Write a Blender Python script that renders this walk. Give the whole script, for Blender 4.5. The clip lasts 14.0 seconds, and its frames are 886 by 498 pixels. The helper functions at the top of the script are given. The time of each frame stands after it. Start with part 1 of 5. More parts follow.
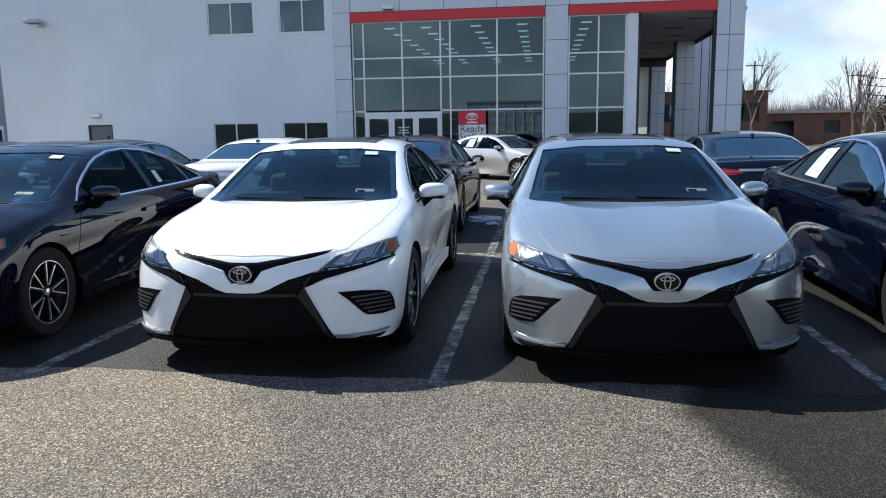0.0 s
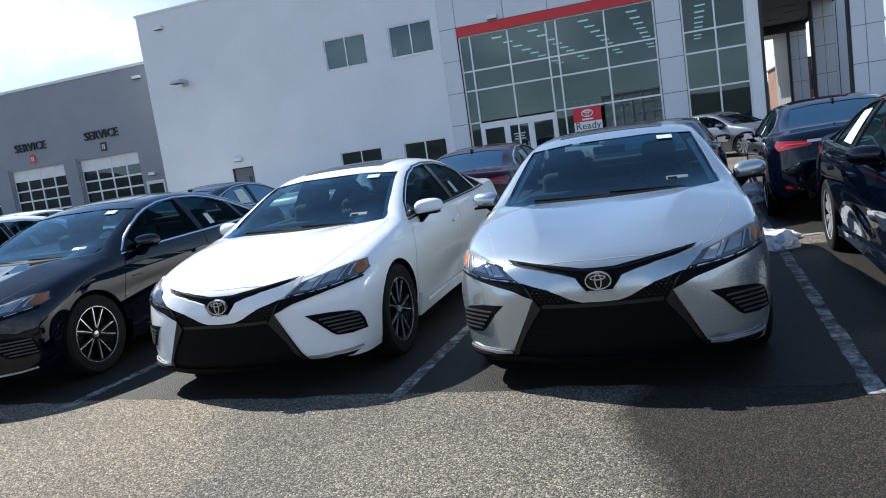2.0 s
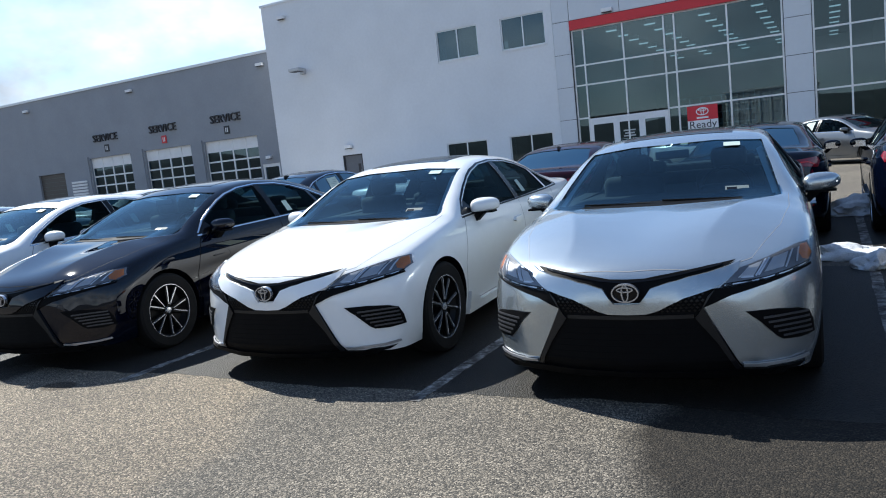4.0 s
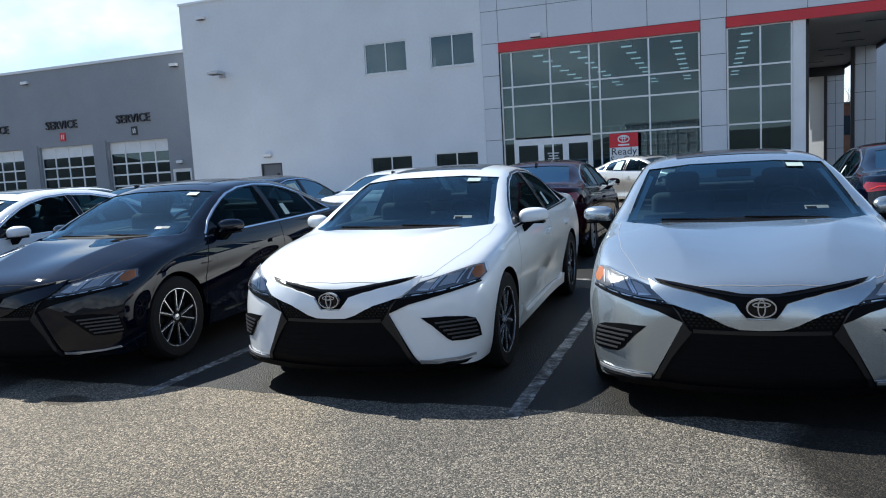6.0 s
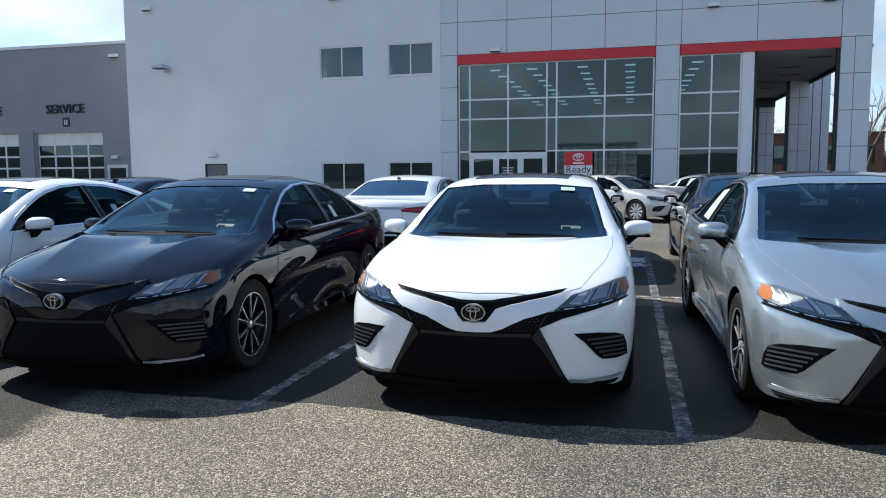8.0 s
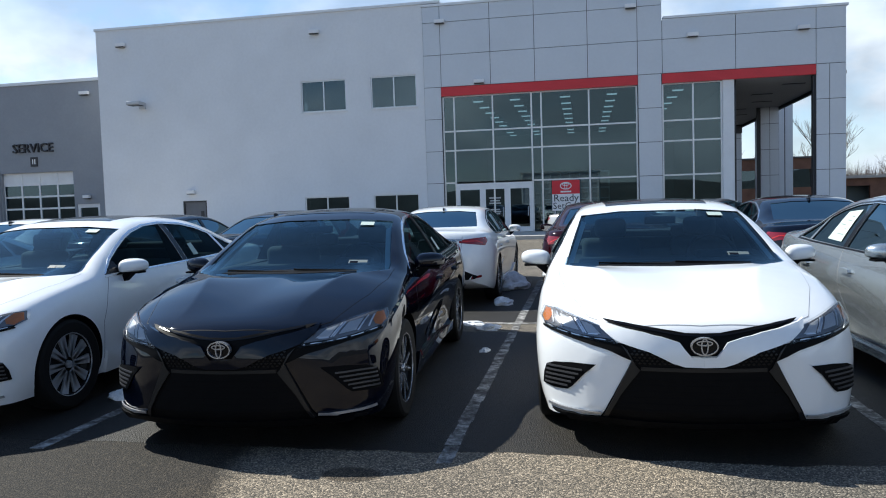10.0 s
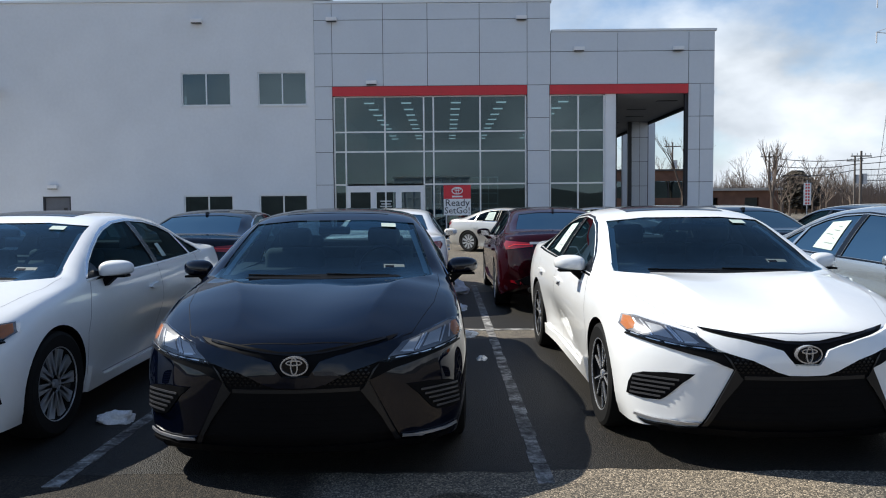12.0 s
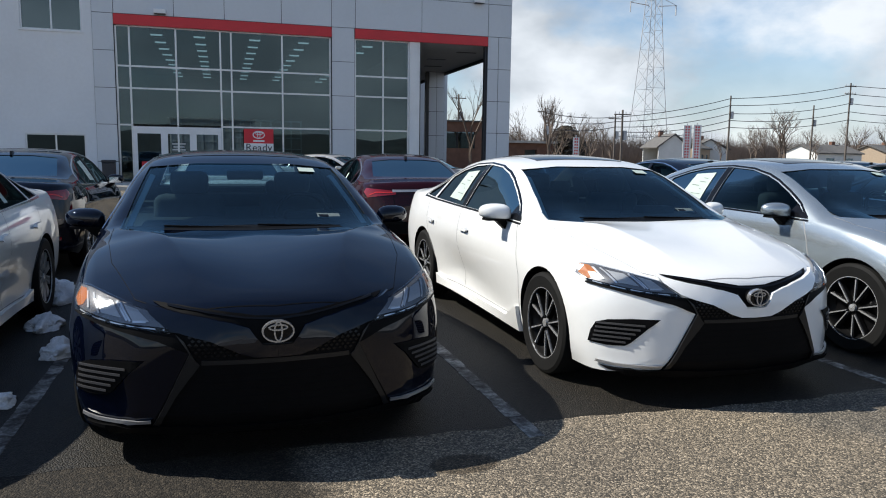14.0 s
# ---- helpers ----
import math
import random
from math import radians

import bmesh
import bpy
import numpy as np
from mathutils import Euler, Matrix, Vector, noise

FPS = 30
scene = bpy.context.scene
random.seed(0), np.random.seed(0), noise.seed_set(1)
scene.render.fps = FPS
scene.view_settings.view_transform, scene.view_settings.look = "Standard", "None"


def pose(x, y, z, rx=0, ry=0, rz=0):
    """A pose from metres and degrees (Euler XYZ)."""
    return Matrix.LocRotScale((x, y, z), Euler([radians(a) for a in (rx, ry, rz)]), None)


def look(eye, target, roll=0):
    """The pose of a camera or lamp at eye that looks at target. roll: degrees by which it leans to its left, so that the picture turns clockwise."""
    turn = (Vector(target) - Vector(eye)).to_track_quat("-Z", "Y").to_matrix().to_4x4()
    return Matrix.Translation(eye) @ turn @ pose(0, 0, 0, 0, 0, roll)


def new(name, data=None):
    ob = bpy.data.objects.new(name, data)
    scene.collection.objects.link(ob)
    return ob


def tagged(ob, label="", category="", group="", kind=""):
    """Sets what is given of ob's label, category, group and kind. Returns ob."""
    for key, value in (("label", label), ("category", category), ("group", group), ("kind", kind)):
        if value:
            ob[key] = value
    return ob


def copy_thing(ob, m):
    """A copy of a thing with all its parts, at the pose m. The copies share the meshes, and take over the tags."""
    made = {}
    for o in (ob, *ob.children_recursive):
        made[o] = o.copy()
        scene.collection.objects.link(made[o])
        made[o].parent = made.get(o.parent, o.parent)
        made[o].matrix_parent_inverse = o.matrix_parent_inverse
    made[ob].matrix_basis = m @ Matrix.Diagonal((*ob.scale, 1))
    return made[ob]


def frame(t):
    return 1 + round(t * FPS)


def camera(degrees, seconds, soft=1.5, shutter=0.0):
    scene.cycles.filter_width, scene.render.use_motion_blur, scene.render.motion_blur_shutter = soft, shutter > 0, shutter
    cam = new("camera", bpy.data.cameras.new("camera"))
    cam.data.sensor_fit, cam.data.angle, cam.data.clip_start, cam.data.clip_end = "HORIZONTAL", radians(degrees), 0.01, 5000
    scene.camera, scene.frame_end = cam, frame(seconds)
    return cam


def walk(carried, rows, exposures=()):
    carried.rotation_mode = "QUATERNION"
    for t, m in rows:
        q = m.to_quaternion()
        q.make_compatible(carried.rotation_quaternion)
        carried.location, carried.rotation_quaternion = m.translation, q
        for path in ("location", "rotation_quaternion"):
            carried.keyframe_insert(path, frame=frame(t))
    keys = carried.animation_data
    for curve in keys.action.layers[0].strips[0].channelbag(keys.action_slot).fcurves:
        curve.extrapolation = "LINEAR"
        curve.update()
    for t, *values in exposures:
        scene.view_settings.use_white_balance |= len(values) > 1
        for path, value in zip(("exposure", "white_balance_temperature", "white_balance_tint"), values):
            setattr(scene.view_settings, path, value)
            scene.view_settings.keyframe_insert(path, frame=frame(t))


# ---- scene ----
cam = camera(62.3, 14.0, 1.05)
PATH = [
    (0, (-0.02, 0.205, 1.466), (-0.286, 2.163, 1.155), -0.8),
    (0.5, (0.303, 0.217, 1.418), (0.127, 2.184, 1.101), -2.7),
    (1, (0.588, 0.309, 1.437), (0.286, 2.253, 1.077), -0.0),
    (1.5, (0.931, 0.312, 1.464), (0.368, 2.203, 1.133), -5.4),
    (2, (1.225, 0.393, 1.438), (0.553, 2.259, 1.177), -8.2),
    (2.5, (1.432, 0.578, 1.455), (0.668, 2.409, 1.206), -4.6),
    (3, (1.655, 0.605, 1.444), (0.682, 2.331, 1.17), -8.0),
    (3.2, (1.713, 0.626, 1.44), (0.772, 2.369, 1.168), -8.2),
    (4.35, (1.53, 0.56, 1.432), (0.578, 2.313, 1.2), -5.6),
    (5.5, (0.791, 0.425, 1.427), (-0.043, 2.231, 1.222), -3.3),
    (6, (0.442, 0.35, 1.437), (-0.248, 2.214, 1.214), -3.2),
    (6.5, (0.108, 0.288, 1.42), (-0.617, 2.142, 1.226), -1.0),
    (7, (-0.255, 0.334, 1.435), (-0.87, 2.224, 1.214), -3.1),
    (7.5, (-0.605, 0.299, 1.417), (-1.13, 2.215, 1.187), -0.8),
    (8, (-0.962, 0.266, 1.427), (-1.451, 2.195, 1.228), -0.4),
    (8.5, (-1.342, 0.315, 1.444), (-1.786, 2.257, 1.269), -3.3),
    (9, (-1.719, 0.271, 1.423), (-2.222, 2.204, 1.322), -0.1),
    (11.5, (-3.442, 0.401, 1.444), (-3.522, 2.394, 1.291), -2.9),
    (12, (-3.755, 0.47, 1.441), (-3.762, 2.467, 1.329), -0.5),
    (12.5, (-4.069, 0.449, 1.44), (-4.016, 2.433, 1.196), -1.4),
    (13, (-4.308, 0.57, 1.392), (-4.15, 2.551, 1.17), -0.7),
    (13.5, (-4.504, 0.766, 1.446), (-4.277, 2.744, 1.259), 0.3),
    (14, (-4.752, 0.909, 1.423), (-4.18, 2.809, 1.171), 0.8),
]
walk(cam, [(t, look(eye, target, roll)) for t, eye, target, roll in PATH],
     [(0, 0.78, 5920, 7), (1.5, 0.86, 5900, 7), (3.2, 0.80, 5880, 7), (5.5, 0.70, 5850, 6), (9, 0.68, 5850, 5), (11.5, 0.52, 6150, 8), (13, 0.47, 6250, 8), (14, 0.38, 6250, 8)])

# ---- light ----
# the sun stands behind and to the left of the parked row, 46 degrees up
SUN = Vector((-0.92, 0.36, 1.0)).normalized()
world = bpy.data.worlds.new("sky")
scene.world = world
world.use_nodes = True
wn, wl = world.node_tree.nodes, world.node_tree.links
wn.clear()
sky = wn.new("ShaderNodeTexSky")
sky.sky_type, sky.sun_disc = "NISHITA", False
sky.sun_elevation = math.asin(SUN.z)
sky.sun_rotation = math.atan2(SUN.x, SUN.y)
sky.dust_density, sky.ozone_density = 0.1, 2.6
tc = wn.new("ShaderNodeTexCoord")
mp = wn.new("ShaderNodeMapping")
mp.inputs["Scale"].default_value = (1.7, 1.7, 3.0)
cl = wn.new("ShaderNodeTexNoise")
cl.inputs["Scale"].default_value, cl.inputs["Detail"].default_value = 1.7, 7.0
cl.inputs["Roughness"].default_value = 0.56
cr = wn.new("ShaderNodeValToRGB")
cr.color_ramp.elements[0].position, cr.color_ramp.elements[1].position = 0.37, 0.52
mixc = wn.new("ShaderNodeMixRGB")
bg = wn.new("ShaderNodeBackground")
bg.inputs["Strength"].default_value = 0.1
wo = wn.new("ShaderNodeOutputWorld")
wl.new(tc.outputs["Generated"], mp.inputs["Vector"])
wl.new(mp.outputs[0], cl.inputs["Vector"])
wl.new(cl.outputs["Fac"], cr.inputs[0])
# clouds thin out towards the zenith
sepz = wn.new("ShaderNodeSeparateXYZ")
thin = wn.new("ShaderNodeMapRange")
thin.inputs["From Min"].default_value, thin.inputs["From Max"].default_value = 0.18, 0.36
thin.inputs["To Min"].default_value, thin.inputs["To Max"].default_value = 1.0, 0.06
cmul = wn.new("ShaderNodeMath")
cmul.operation = "MULTIPLY"
wl.new(tc.outputs["Generated"], sepz.inputs[0])
wl.new(sepz.outputs["Z"], thin.inputs["Value"])
wl.new(cr.outputs[0], cmul.inputs[0]), wl.new(thin.outputs[0], cmul.inputs[1])
# pale haze along the horizon
haze = wn.new("ShaderNodeMapRange")
haze.inputs["From Min"].default_value, haze.inputs["From Max"].default_value = 0.0, 0.16
haze.inputs["To Min"].default_value, haze.inputs["To Max"].default_value = 0.9, 0.0
both = wn.new("ShaderNodeMath")
both.operation = "MAXIMUM"
wl.new(sepz.outputs["Z"], haze.inputs["Value"])
wl.new(cmul.outputs[0], both.inputs[0]), wl.new(haze.outputs[0], both.inputs[1])
wl.new(both.outputs[0], mixc.inputs[0])
shade = wn.new("ShaderNodeTexNoise")
shade.inputs["Scale"].default_value, shade.inputs["Detail"].default_value = 3.1, 5
tone = wn.new("ShaderNodeValToRGB")
tone.color_ramp.elements[0].position, tone.color_ramp.elements[1].position = 0.38, 0.62
tone.color_ramp.elements[0].color, tone.color_ramp.elements[1].color = (3.9, 4.2, 4.6, 1), (7.2, 7.4, 7.7, 1)
wl.new(mp.outputs[0], shade.inputs["Vector"]), wl.new(shade.outputs["Fac"], tone.inputs[0]), wl.new(tone.outputs[0], mixc.inputs[2])
wl.new(sky.outputs[0], mixc.inputs[1])
wl.new(mixc.outputs[0], bg.inputs["Color"])
wl.new(bg.outputs[0], wo.inputs[0])
sun = new("sun", bpy.data.lights.new("sun", "SUN"))
sun.data.energy, sun.data.angle, sun.data.color = 5.3, radians(0.55), (1.0, 0.92, 0.80)
sun.matrix_world = look((0, 0, 30), Vector((0, 0, 30)) - SUN)


# ---- materials ----
def mat(name, color, rough=0.6, metal=0.0, coat=0.0, noise_amt=0.0, noise_scale=4.0, bump=0.0, bump_scale=60.0, emit=0.0, spec=0.5, flake=0.0):
    m = bpy.data.materials.new(name)
    m.use_nodes = True
    n, l = m.node_tree.nodes, m.node_tree.links
    b = n["Principled BSDF"]
    b.inputs["Base Color"].default_value = (*color, 1)
    b.inputs["Roughness"].default_value = rough
    b.inputs["Metallic"].default_value = metal
    b.inputs["Coat Weight"].default_value = coat
    b.inputs["Coat Roughness"].default_value = 0.03
    b.inputs["Specular IOR Level"].default_value = spec
    t = n.new("ShaderNodeTexCoord")
    if noise_amt:
        a = n.new("ShaderNodeTexNoise")
        a.inputs["Scale"].default_value, a.inputs["Detail"].default_value = noise_scale, 6
        c = n.new("ShaderNodeTexNoise")
        c.inputs["Scale"].default_value, c.inputs["Detail"].default_value = noise_scale * 14, 4
        ad = n.new("ShaderNodeMath")
        ad.operation = "MULTIPLY_ADD"
        ad.inputs[1].default_value = 0.5
        r = n.new("ShaderNodeValToRGB")
        r.color_ramp.elements[0].position, r.color_ramp.elements[1].position = 0.5, 1.0
        r.color_ramp.elements[0].color = (*[q * (1 - noise_amt) for q in color], 1)
        r.color_ramp.elements[1].color = (*[min(1, q * (1 + noise_amt)) for q in color], 1)
        l.new(t.outputs["Object"], a.inputs["Vector"]), l.new(t.outputs["Object"], c.inputs["Vector"])
        l.new(c.outputs["Fac"], ad.inputs[0]), l.new(a.outputs["Fac"], ad.inputs[2])
        l.new(ad.outputs[0], r.inputs[0]), l.new(r.outputs[0], b.inputs["Base Color"])
    if bump:
        a = n.new("ShaderNodeTexNoise")
        a.inputs["Scale"].default_value, a.inputs["Detail"].default_value = bump_scale, 5
        u = n.new("ShaderNodeBump")
        u.inputs["Strength"].default_value, u.inputs["Distance"].default_value = bump, 0.01
        l.new(t.outputs["Object"], a.inputs["Vector"]), l.new(a.outputs["Fac"], u.inputs["Height"]), l.new(u.outputs[0], b.inputs["Normal"])
    if emit:
        b.inputs["Emission Color"].default_value = (*color, 1)
        b.inputs["Emission Strength"].default_value = emit
    return m


def glass(name, tint, gloss=0.02, ior=1.5, sheen=(1, 1, 1)):
    """A thin pane: tinted see-through with a mirror sheen that grows at grazing angles."""
    m = bpy.data.materials.new(name)
    m.use_nodes = True
    n, l = m.node_tree.nodes, m.node_tree.links
    n.clear()
    o, t, g, x, f = (n.new("ShaderNode" + k) for k in ("OutputMaterial", "BsdfTransparent", "BsdfGlossy", "MixShader", "Fresnel"))
    t.inputs[0].default_value = (*tint, 1)
    g.inputs["Roughness"].default_value = gloss
    g.inputs[0].default_value = (*sheen, 1)
    f.inputs["IOR"].default_value = ior
    l.new(f.outputs[0], x.inputs[0]), l.new(t.outputs[0], x.inputs[1]), l.new(g.outputs[0], x.inputs[2]), l.new(x.outputs[0], o.inputs[0])
    return m


def asphalt(name="asphalt", dim=1.0, rough=0.85, blotches=()):
    """Worn chip-seal asphalt: pale and dark stone chips in a grey binder, darker and paler areas, fine relief."""
    m = bpy.data.materials.new(name)
    m.use_nodes = True
    n, l = m.node_tree.nodes, m.node_tree.links
    b = n["Principled BSDF"]
    t = n.new("ShaderNodeTexCoord")
    v = n.new("ShaderNodeTexVoronoi")
    v.inputs["Scale"].default_value = 128
    chip = n.new("ShaderNodeValToRGB")
    e = chip.color_ramp.elements
    e[0].position, e[0].color = 0.0, (0.045, 0.043, 0.038, 1)
    e[1].position, e[1].color = 1.0, (0.42, 0.37, 0.30, 1)
    for p, c in ((0.35, (0.075, 0.069, 0.059, 1)), (0.7, (0.178, 0.156, 0.125, 1)), (0.9, (0.275, 0.24, 0.192, 1))):
        k = e.new(p)
        k.color = c
    sep = n.new("ShaderNodeSeparateColor")
    l.new(t.outputs["Object"], v.inputs["Vector"]), l.new(v.outputs["Color"], sep.inputs[0]), l.new(sep.outputs[0], chip.inputs[0])
    big = n.new("ShaderNodeTexNoise")
    big.inputs["Scale"].default_value, big.inputs["Detail"].default_value = 0.55, 6
    br = n.new("ShaderNodeValToRGB")
    br.color_ramp.elements[0].position, br.color_ramp.elements[1].position = 0.3, 0.72
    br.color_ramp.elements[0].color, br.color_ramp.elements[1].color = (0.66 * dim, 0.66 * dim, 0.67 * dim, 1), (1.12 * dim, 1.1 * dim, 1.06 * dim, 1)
    l.new(t.outputs["Object"], big.inputs["Vector"]), l.new(big.outputs["Fac"], br.inputs[0])
    mul = n.new("ShaderNodeMixRGB")
    mul.blend_type, mul.inputs[0].default_value = "MULTIPLY", 1.0
    l.new(chip.outputs[0], mul.inputs[1]), l.new(br.outputs[0], mul.inputs[2])
    out = mul.outputs[0]
    # soft-edged blotches that scale the colour: centre, half size and factor of each
    for cx, cy, rx, ry, keep in blotches:
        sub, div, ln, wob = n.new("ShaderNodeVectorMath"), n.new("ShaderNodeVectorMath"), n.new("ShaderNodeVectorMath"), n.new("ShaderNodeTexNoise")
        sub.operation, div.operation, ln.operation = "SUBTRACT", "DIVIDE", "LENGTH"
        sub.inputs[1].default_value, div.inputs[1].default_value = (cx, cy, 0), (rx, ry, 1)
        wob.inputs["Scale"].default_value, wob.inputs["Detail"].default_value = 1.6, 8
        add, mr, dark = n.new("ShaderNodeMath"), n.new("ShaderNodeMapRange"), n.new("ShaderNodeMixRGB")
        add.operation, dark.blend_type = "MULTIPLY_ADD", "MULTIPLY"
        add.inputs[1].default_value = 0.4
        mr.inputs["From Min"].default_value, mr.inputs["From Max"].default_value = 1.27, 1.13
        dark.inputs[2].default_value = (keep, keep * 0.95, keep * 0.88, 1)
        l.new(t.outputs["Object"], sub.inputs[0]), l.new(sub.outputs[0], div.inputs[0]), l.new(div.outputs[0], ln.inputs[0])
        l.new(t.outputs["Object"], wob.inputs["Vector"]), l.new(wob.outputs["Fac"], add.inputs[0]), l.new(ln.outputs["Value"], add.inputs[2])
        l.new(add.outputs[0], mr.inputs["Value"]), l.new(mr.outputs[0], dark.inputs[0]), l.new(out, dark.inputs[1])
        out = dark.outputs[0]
    l.new(out, b.inputs["Base Color"])
    b.inputs["Roughness"].default_value = rough
    b.inputs["Specular IOR Level"].default_value = 0.3
    u = n.new("ShaderNodeBump")
    u.inputs["Strength"].default_value, u.inputs["Distance"].default_value = 0.8, 0.006
    l.new(v.outputs["Distance"], u.inputs["Height"]), l.new(u.outputs[0], b.inputs["Normal"])
    u.invert = True
    return m


ASPHALT = asphalt(blotches=((2.4, 4.0, 1.6, 1.65, 0.16), (-5.6, 3.4, 1.3, 1.9, 0.17), (-3.7, 4.0, 0.17, 0.11, 0.4), (-3.0, 3.0, 1.7, 1.6, 1.32)))
# dimmed copy of the asphalt, with the shade of the cars in its colour
BAYSHADE = asphalt("bay_shade_asphalt", 0.11, 0.6)


def worn_paint():
    """Road paint that has flaked off down to the dark asphalt."""
    m = mat("worn_line_paint", (0.3, 0.3, 0.3), 0.8, bump=0.5, bump_scale=90)
    n, l = m.node_tree.nodes, m.node_tree.links
    t, a, r = n.new("ShaderNodeTexCoord"), n.new("ShaderNodeTexNoise"), n.new("ShaderNodeValToRGB")
    a.inputs["Scale"].default_value, a.inputs["Detail"].default_value, a.inputs["Roughness"].default_value = 7, 9, 0.75
    e = r.color_ramp.elements
    e[0].position, e[0].color = 0.40, (0.022, 0.017, 0.016, 1)
    e[1].position, e[1].color = 0.62, (0.40, 0.395, 0.38, 1)
    k = e.new(0.5)
    k.color = (0.12, 0.118, 0.113, 1)
    l.new(t.outputs["Object"], a.inputs["Vector"]), l.new(a.outputs["Fac"], r.inputs[0]), l.new(r.outputs[0], n["Principled BSDF"].inputs["Base Color"])
    return m


LINE = worn_paint()
STUCCO = mat("pale_stucco", (0.74, 0.755, 0.775), 0.9, noise_amt=0.05, noise_scale=0.5, bump=0.25, bump_scale=40)
STUCCO_DARK = mat("grey_stucco", (0.29, 0.305, 0.33), 0.9, noise_amt=0.07, noise_scale=0.6, bump=0.25, bump_scale=40)
PANEL = mat("grey_metal_panel", (0.60, 0.625, 0.66), 0.42, 0.15, noise_amt=0.04, noise_scale=0.5)
JOINT = mat("dark_joint", (0.05, 0.05, 0.055), 0.8)
RED = mat("red_painted_metal", (0.60, 0.022, 0.032), 0.4, noise_amt=0.08, noise_scale=0.8)
WHITE = mat("white_painted_metal", (0.78, 0.78, 0.78), 0.45, noise_amt=0.05, noise_scale=2)
ALU = mat("anodised_aluminium", (0.66, 0.68, 0.70), 0.38, 0.6, noise_amt=0.05, noise_scale=3)
DARKMETAL = mat("dark_metal", (0.04, 0.04, 0.045), 0.5, 0.2)
COPING = mat("pale_coping", (0.72, 0.73, 0.74), 0.5, 0.3)
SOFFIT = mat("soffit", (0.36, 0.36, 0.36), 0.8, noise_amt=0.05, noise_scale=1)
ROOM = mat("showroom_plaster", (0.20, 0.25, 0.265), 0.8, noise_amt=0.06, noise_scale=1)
ROOMFLOOR = mat("showroom_tile", (0.30, 0.30, 0.29), 0.3, noise_amt=0.1, noise_scale=2)
TUBE = mat("showroom_lamp", (1.0, 0.74, 0.66), 0.5, emit=1.15)
SHOPGLASS = glass("curtain_wall_glass", (0.30, 0.46, 0.52), 0.01, 1.75, (0.80, 0.97, 1.0))
WINGLASS = glass("office_glass", (0.22, 0.27, 0.29), 0.01, 1.9, (0.66, 0.88, 1.0))
SNOW = mat("old_snow", (0.74, 0.76, 0.79), 0.75, noise_amt=0.28, noise_scale=6, bump=0.8, bump_scale=22)
BRICK = mat("brown_brick", (0.19, 0.10, 0.068), 0.85, noise_amt=0.25, noise_scale=1.5, bump=0.3, bump_scale=30)
CONCRETE = mat("kerb_concrete", (0.50, 0.47, 0.42), 0.85, noise_amt=0.15, noise_scale=2, bump=0.3, bump_scale=50)
BARK = mat("bare_bark", (0.13, 0.10, 0.08), 0.9, noise_amt=0.3, noise_scale=3)
WOODS = mat("bare_woods", (0.23, 0.175, 0.135), 0.95, noise_amt=0.45, noise_scale=0.35)
PINE = mat("pine_needles", (0.060, 0.050, 0.036), 0.9, noise_amt=0.4, noise_scale=1)
POLE = mat("weathered_pole", (0.13, 0.11, 0.095), 0.9, noise_amt=0.3, noise_scale=2)
STEEL = mat("galvanised_steel", (0.50, 0.51, 0.53), 0.5, 0.4)
SIDING = mat("white_siding", (0.72, 0.72, 0.70), 0.7, noise_amt=0.06, noise_scale=1)
ROOFING = mat("grey_shingle", (0.12, 0.115, 0.11), 0.9, noise_amt=0.2, noise_scale=2)
TEXT = mat("dark_lettering", (0.03, 0.03, 0.035), 0.5)


# ---- mesh helpers ----
def box(bm, x0, x1, y0, y1, z0, z1):
    v = [bm.verts.new((x, y, z)) for x in (x0, x1) for y in (y0, y1) for z in (z0, z1)]
    for f in ((0, 1, 3, 2), (4, 6, 7, 5), (0, 4, 5, 1), (2, 3, 7, 6), (0, 2, 6, 4), (1, 5, 7, 3)):
        bm.faces.new([v[i] for i in f])
    return bm


def boxes(*bounds):
    bm = bmesh.new()
    for b in bounds:
        box(bm, *b)
    return bm


def soft_box(x0, x1, y0, y1, z0, z1, r=0.02, seg=2):
    bm = boxes((x0, x1, y0, y1, z0, z1))
    bmesh.ops.bevel(bm, geom=bm.edges[:], offset=r, segments=seg, affect="EDGES", profile=0.5)
    return bm


def bar(bm, a, b, r, r2=None, n=6):
    """A tapered rod from a to b."""
    a, b = Vector(a), Vector(b)
    r2 = r if r2 is None else r2
    q = (b - a).to_track_quat("Z", "Y").to_matrix()
    lo, hi = [], []
    for i in range(n):
        d = q @ Vector((math.cos(i * math.tau / n), math.sin(i * math.tau / n), 0))
        lo.append(bm.verts.new(a + d * r)), hi.append(bm.verts.new(b + d * r2))
    for i in range(n):
        bm.faces.new((lo[i], lo[(i + 1) % n], hi[(i + 1) % n], hi[i]))
    bm.faces.new(lo[::-1]), bm.faces.new(hi)
    return bm


def rod(a, b, r, r2=None, n=8):
    return bar(bmesh.new(), a, b, r, r2, n)


def finish(bm, name, materials, smooth=False):
    bmesh.ops.recalc_face_normals(bm, faces=bm.faces[:])
    me = bpy.data.meshes.new(name)
    bm.to_mesh(me)
    bm.free()
    for m in materials if isinstance(materials, (list, tuple)) else [materials]:
        me.materials.append(m)
    if smooth:
        me.polygons.foreach_set("use_smooth", [True] * len(me.polygons))
        me.set_sharp_from_angle(angle=radians(smooth if smooth is not True else 40))
    return me


def part(name, bm, material, parent=None, label="", smooth=False):
    ob = new(name, finish(bm, name, material, smooth))
    ob.parent = parent
    if label:
        ob["label"] = label
    return ob


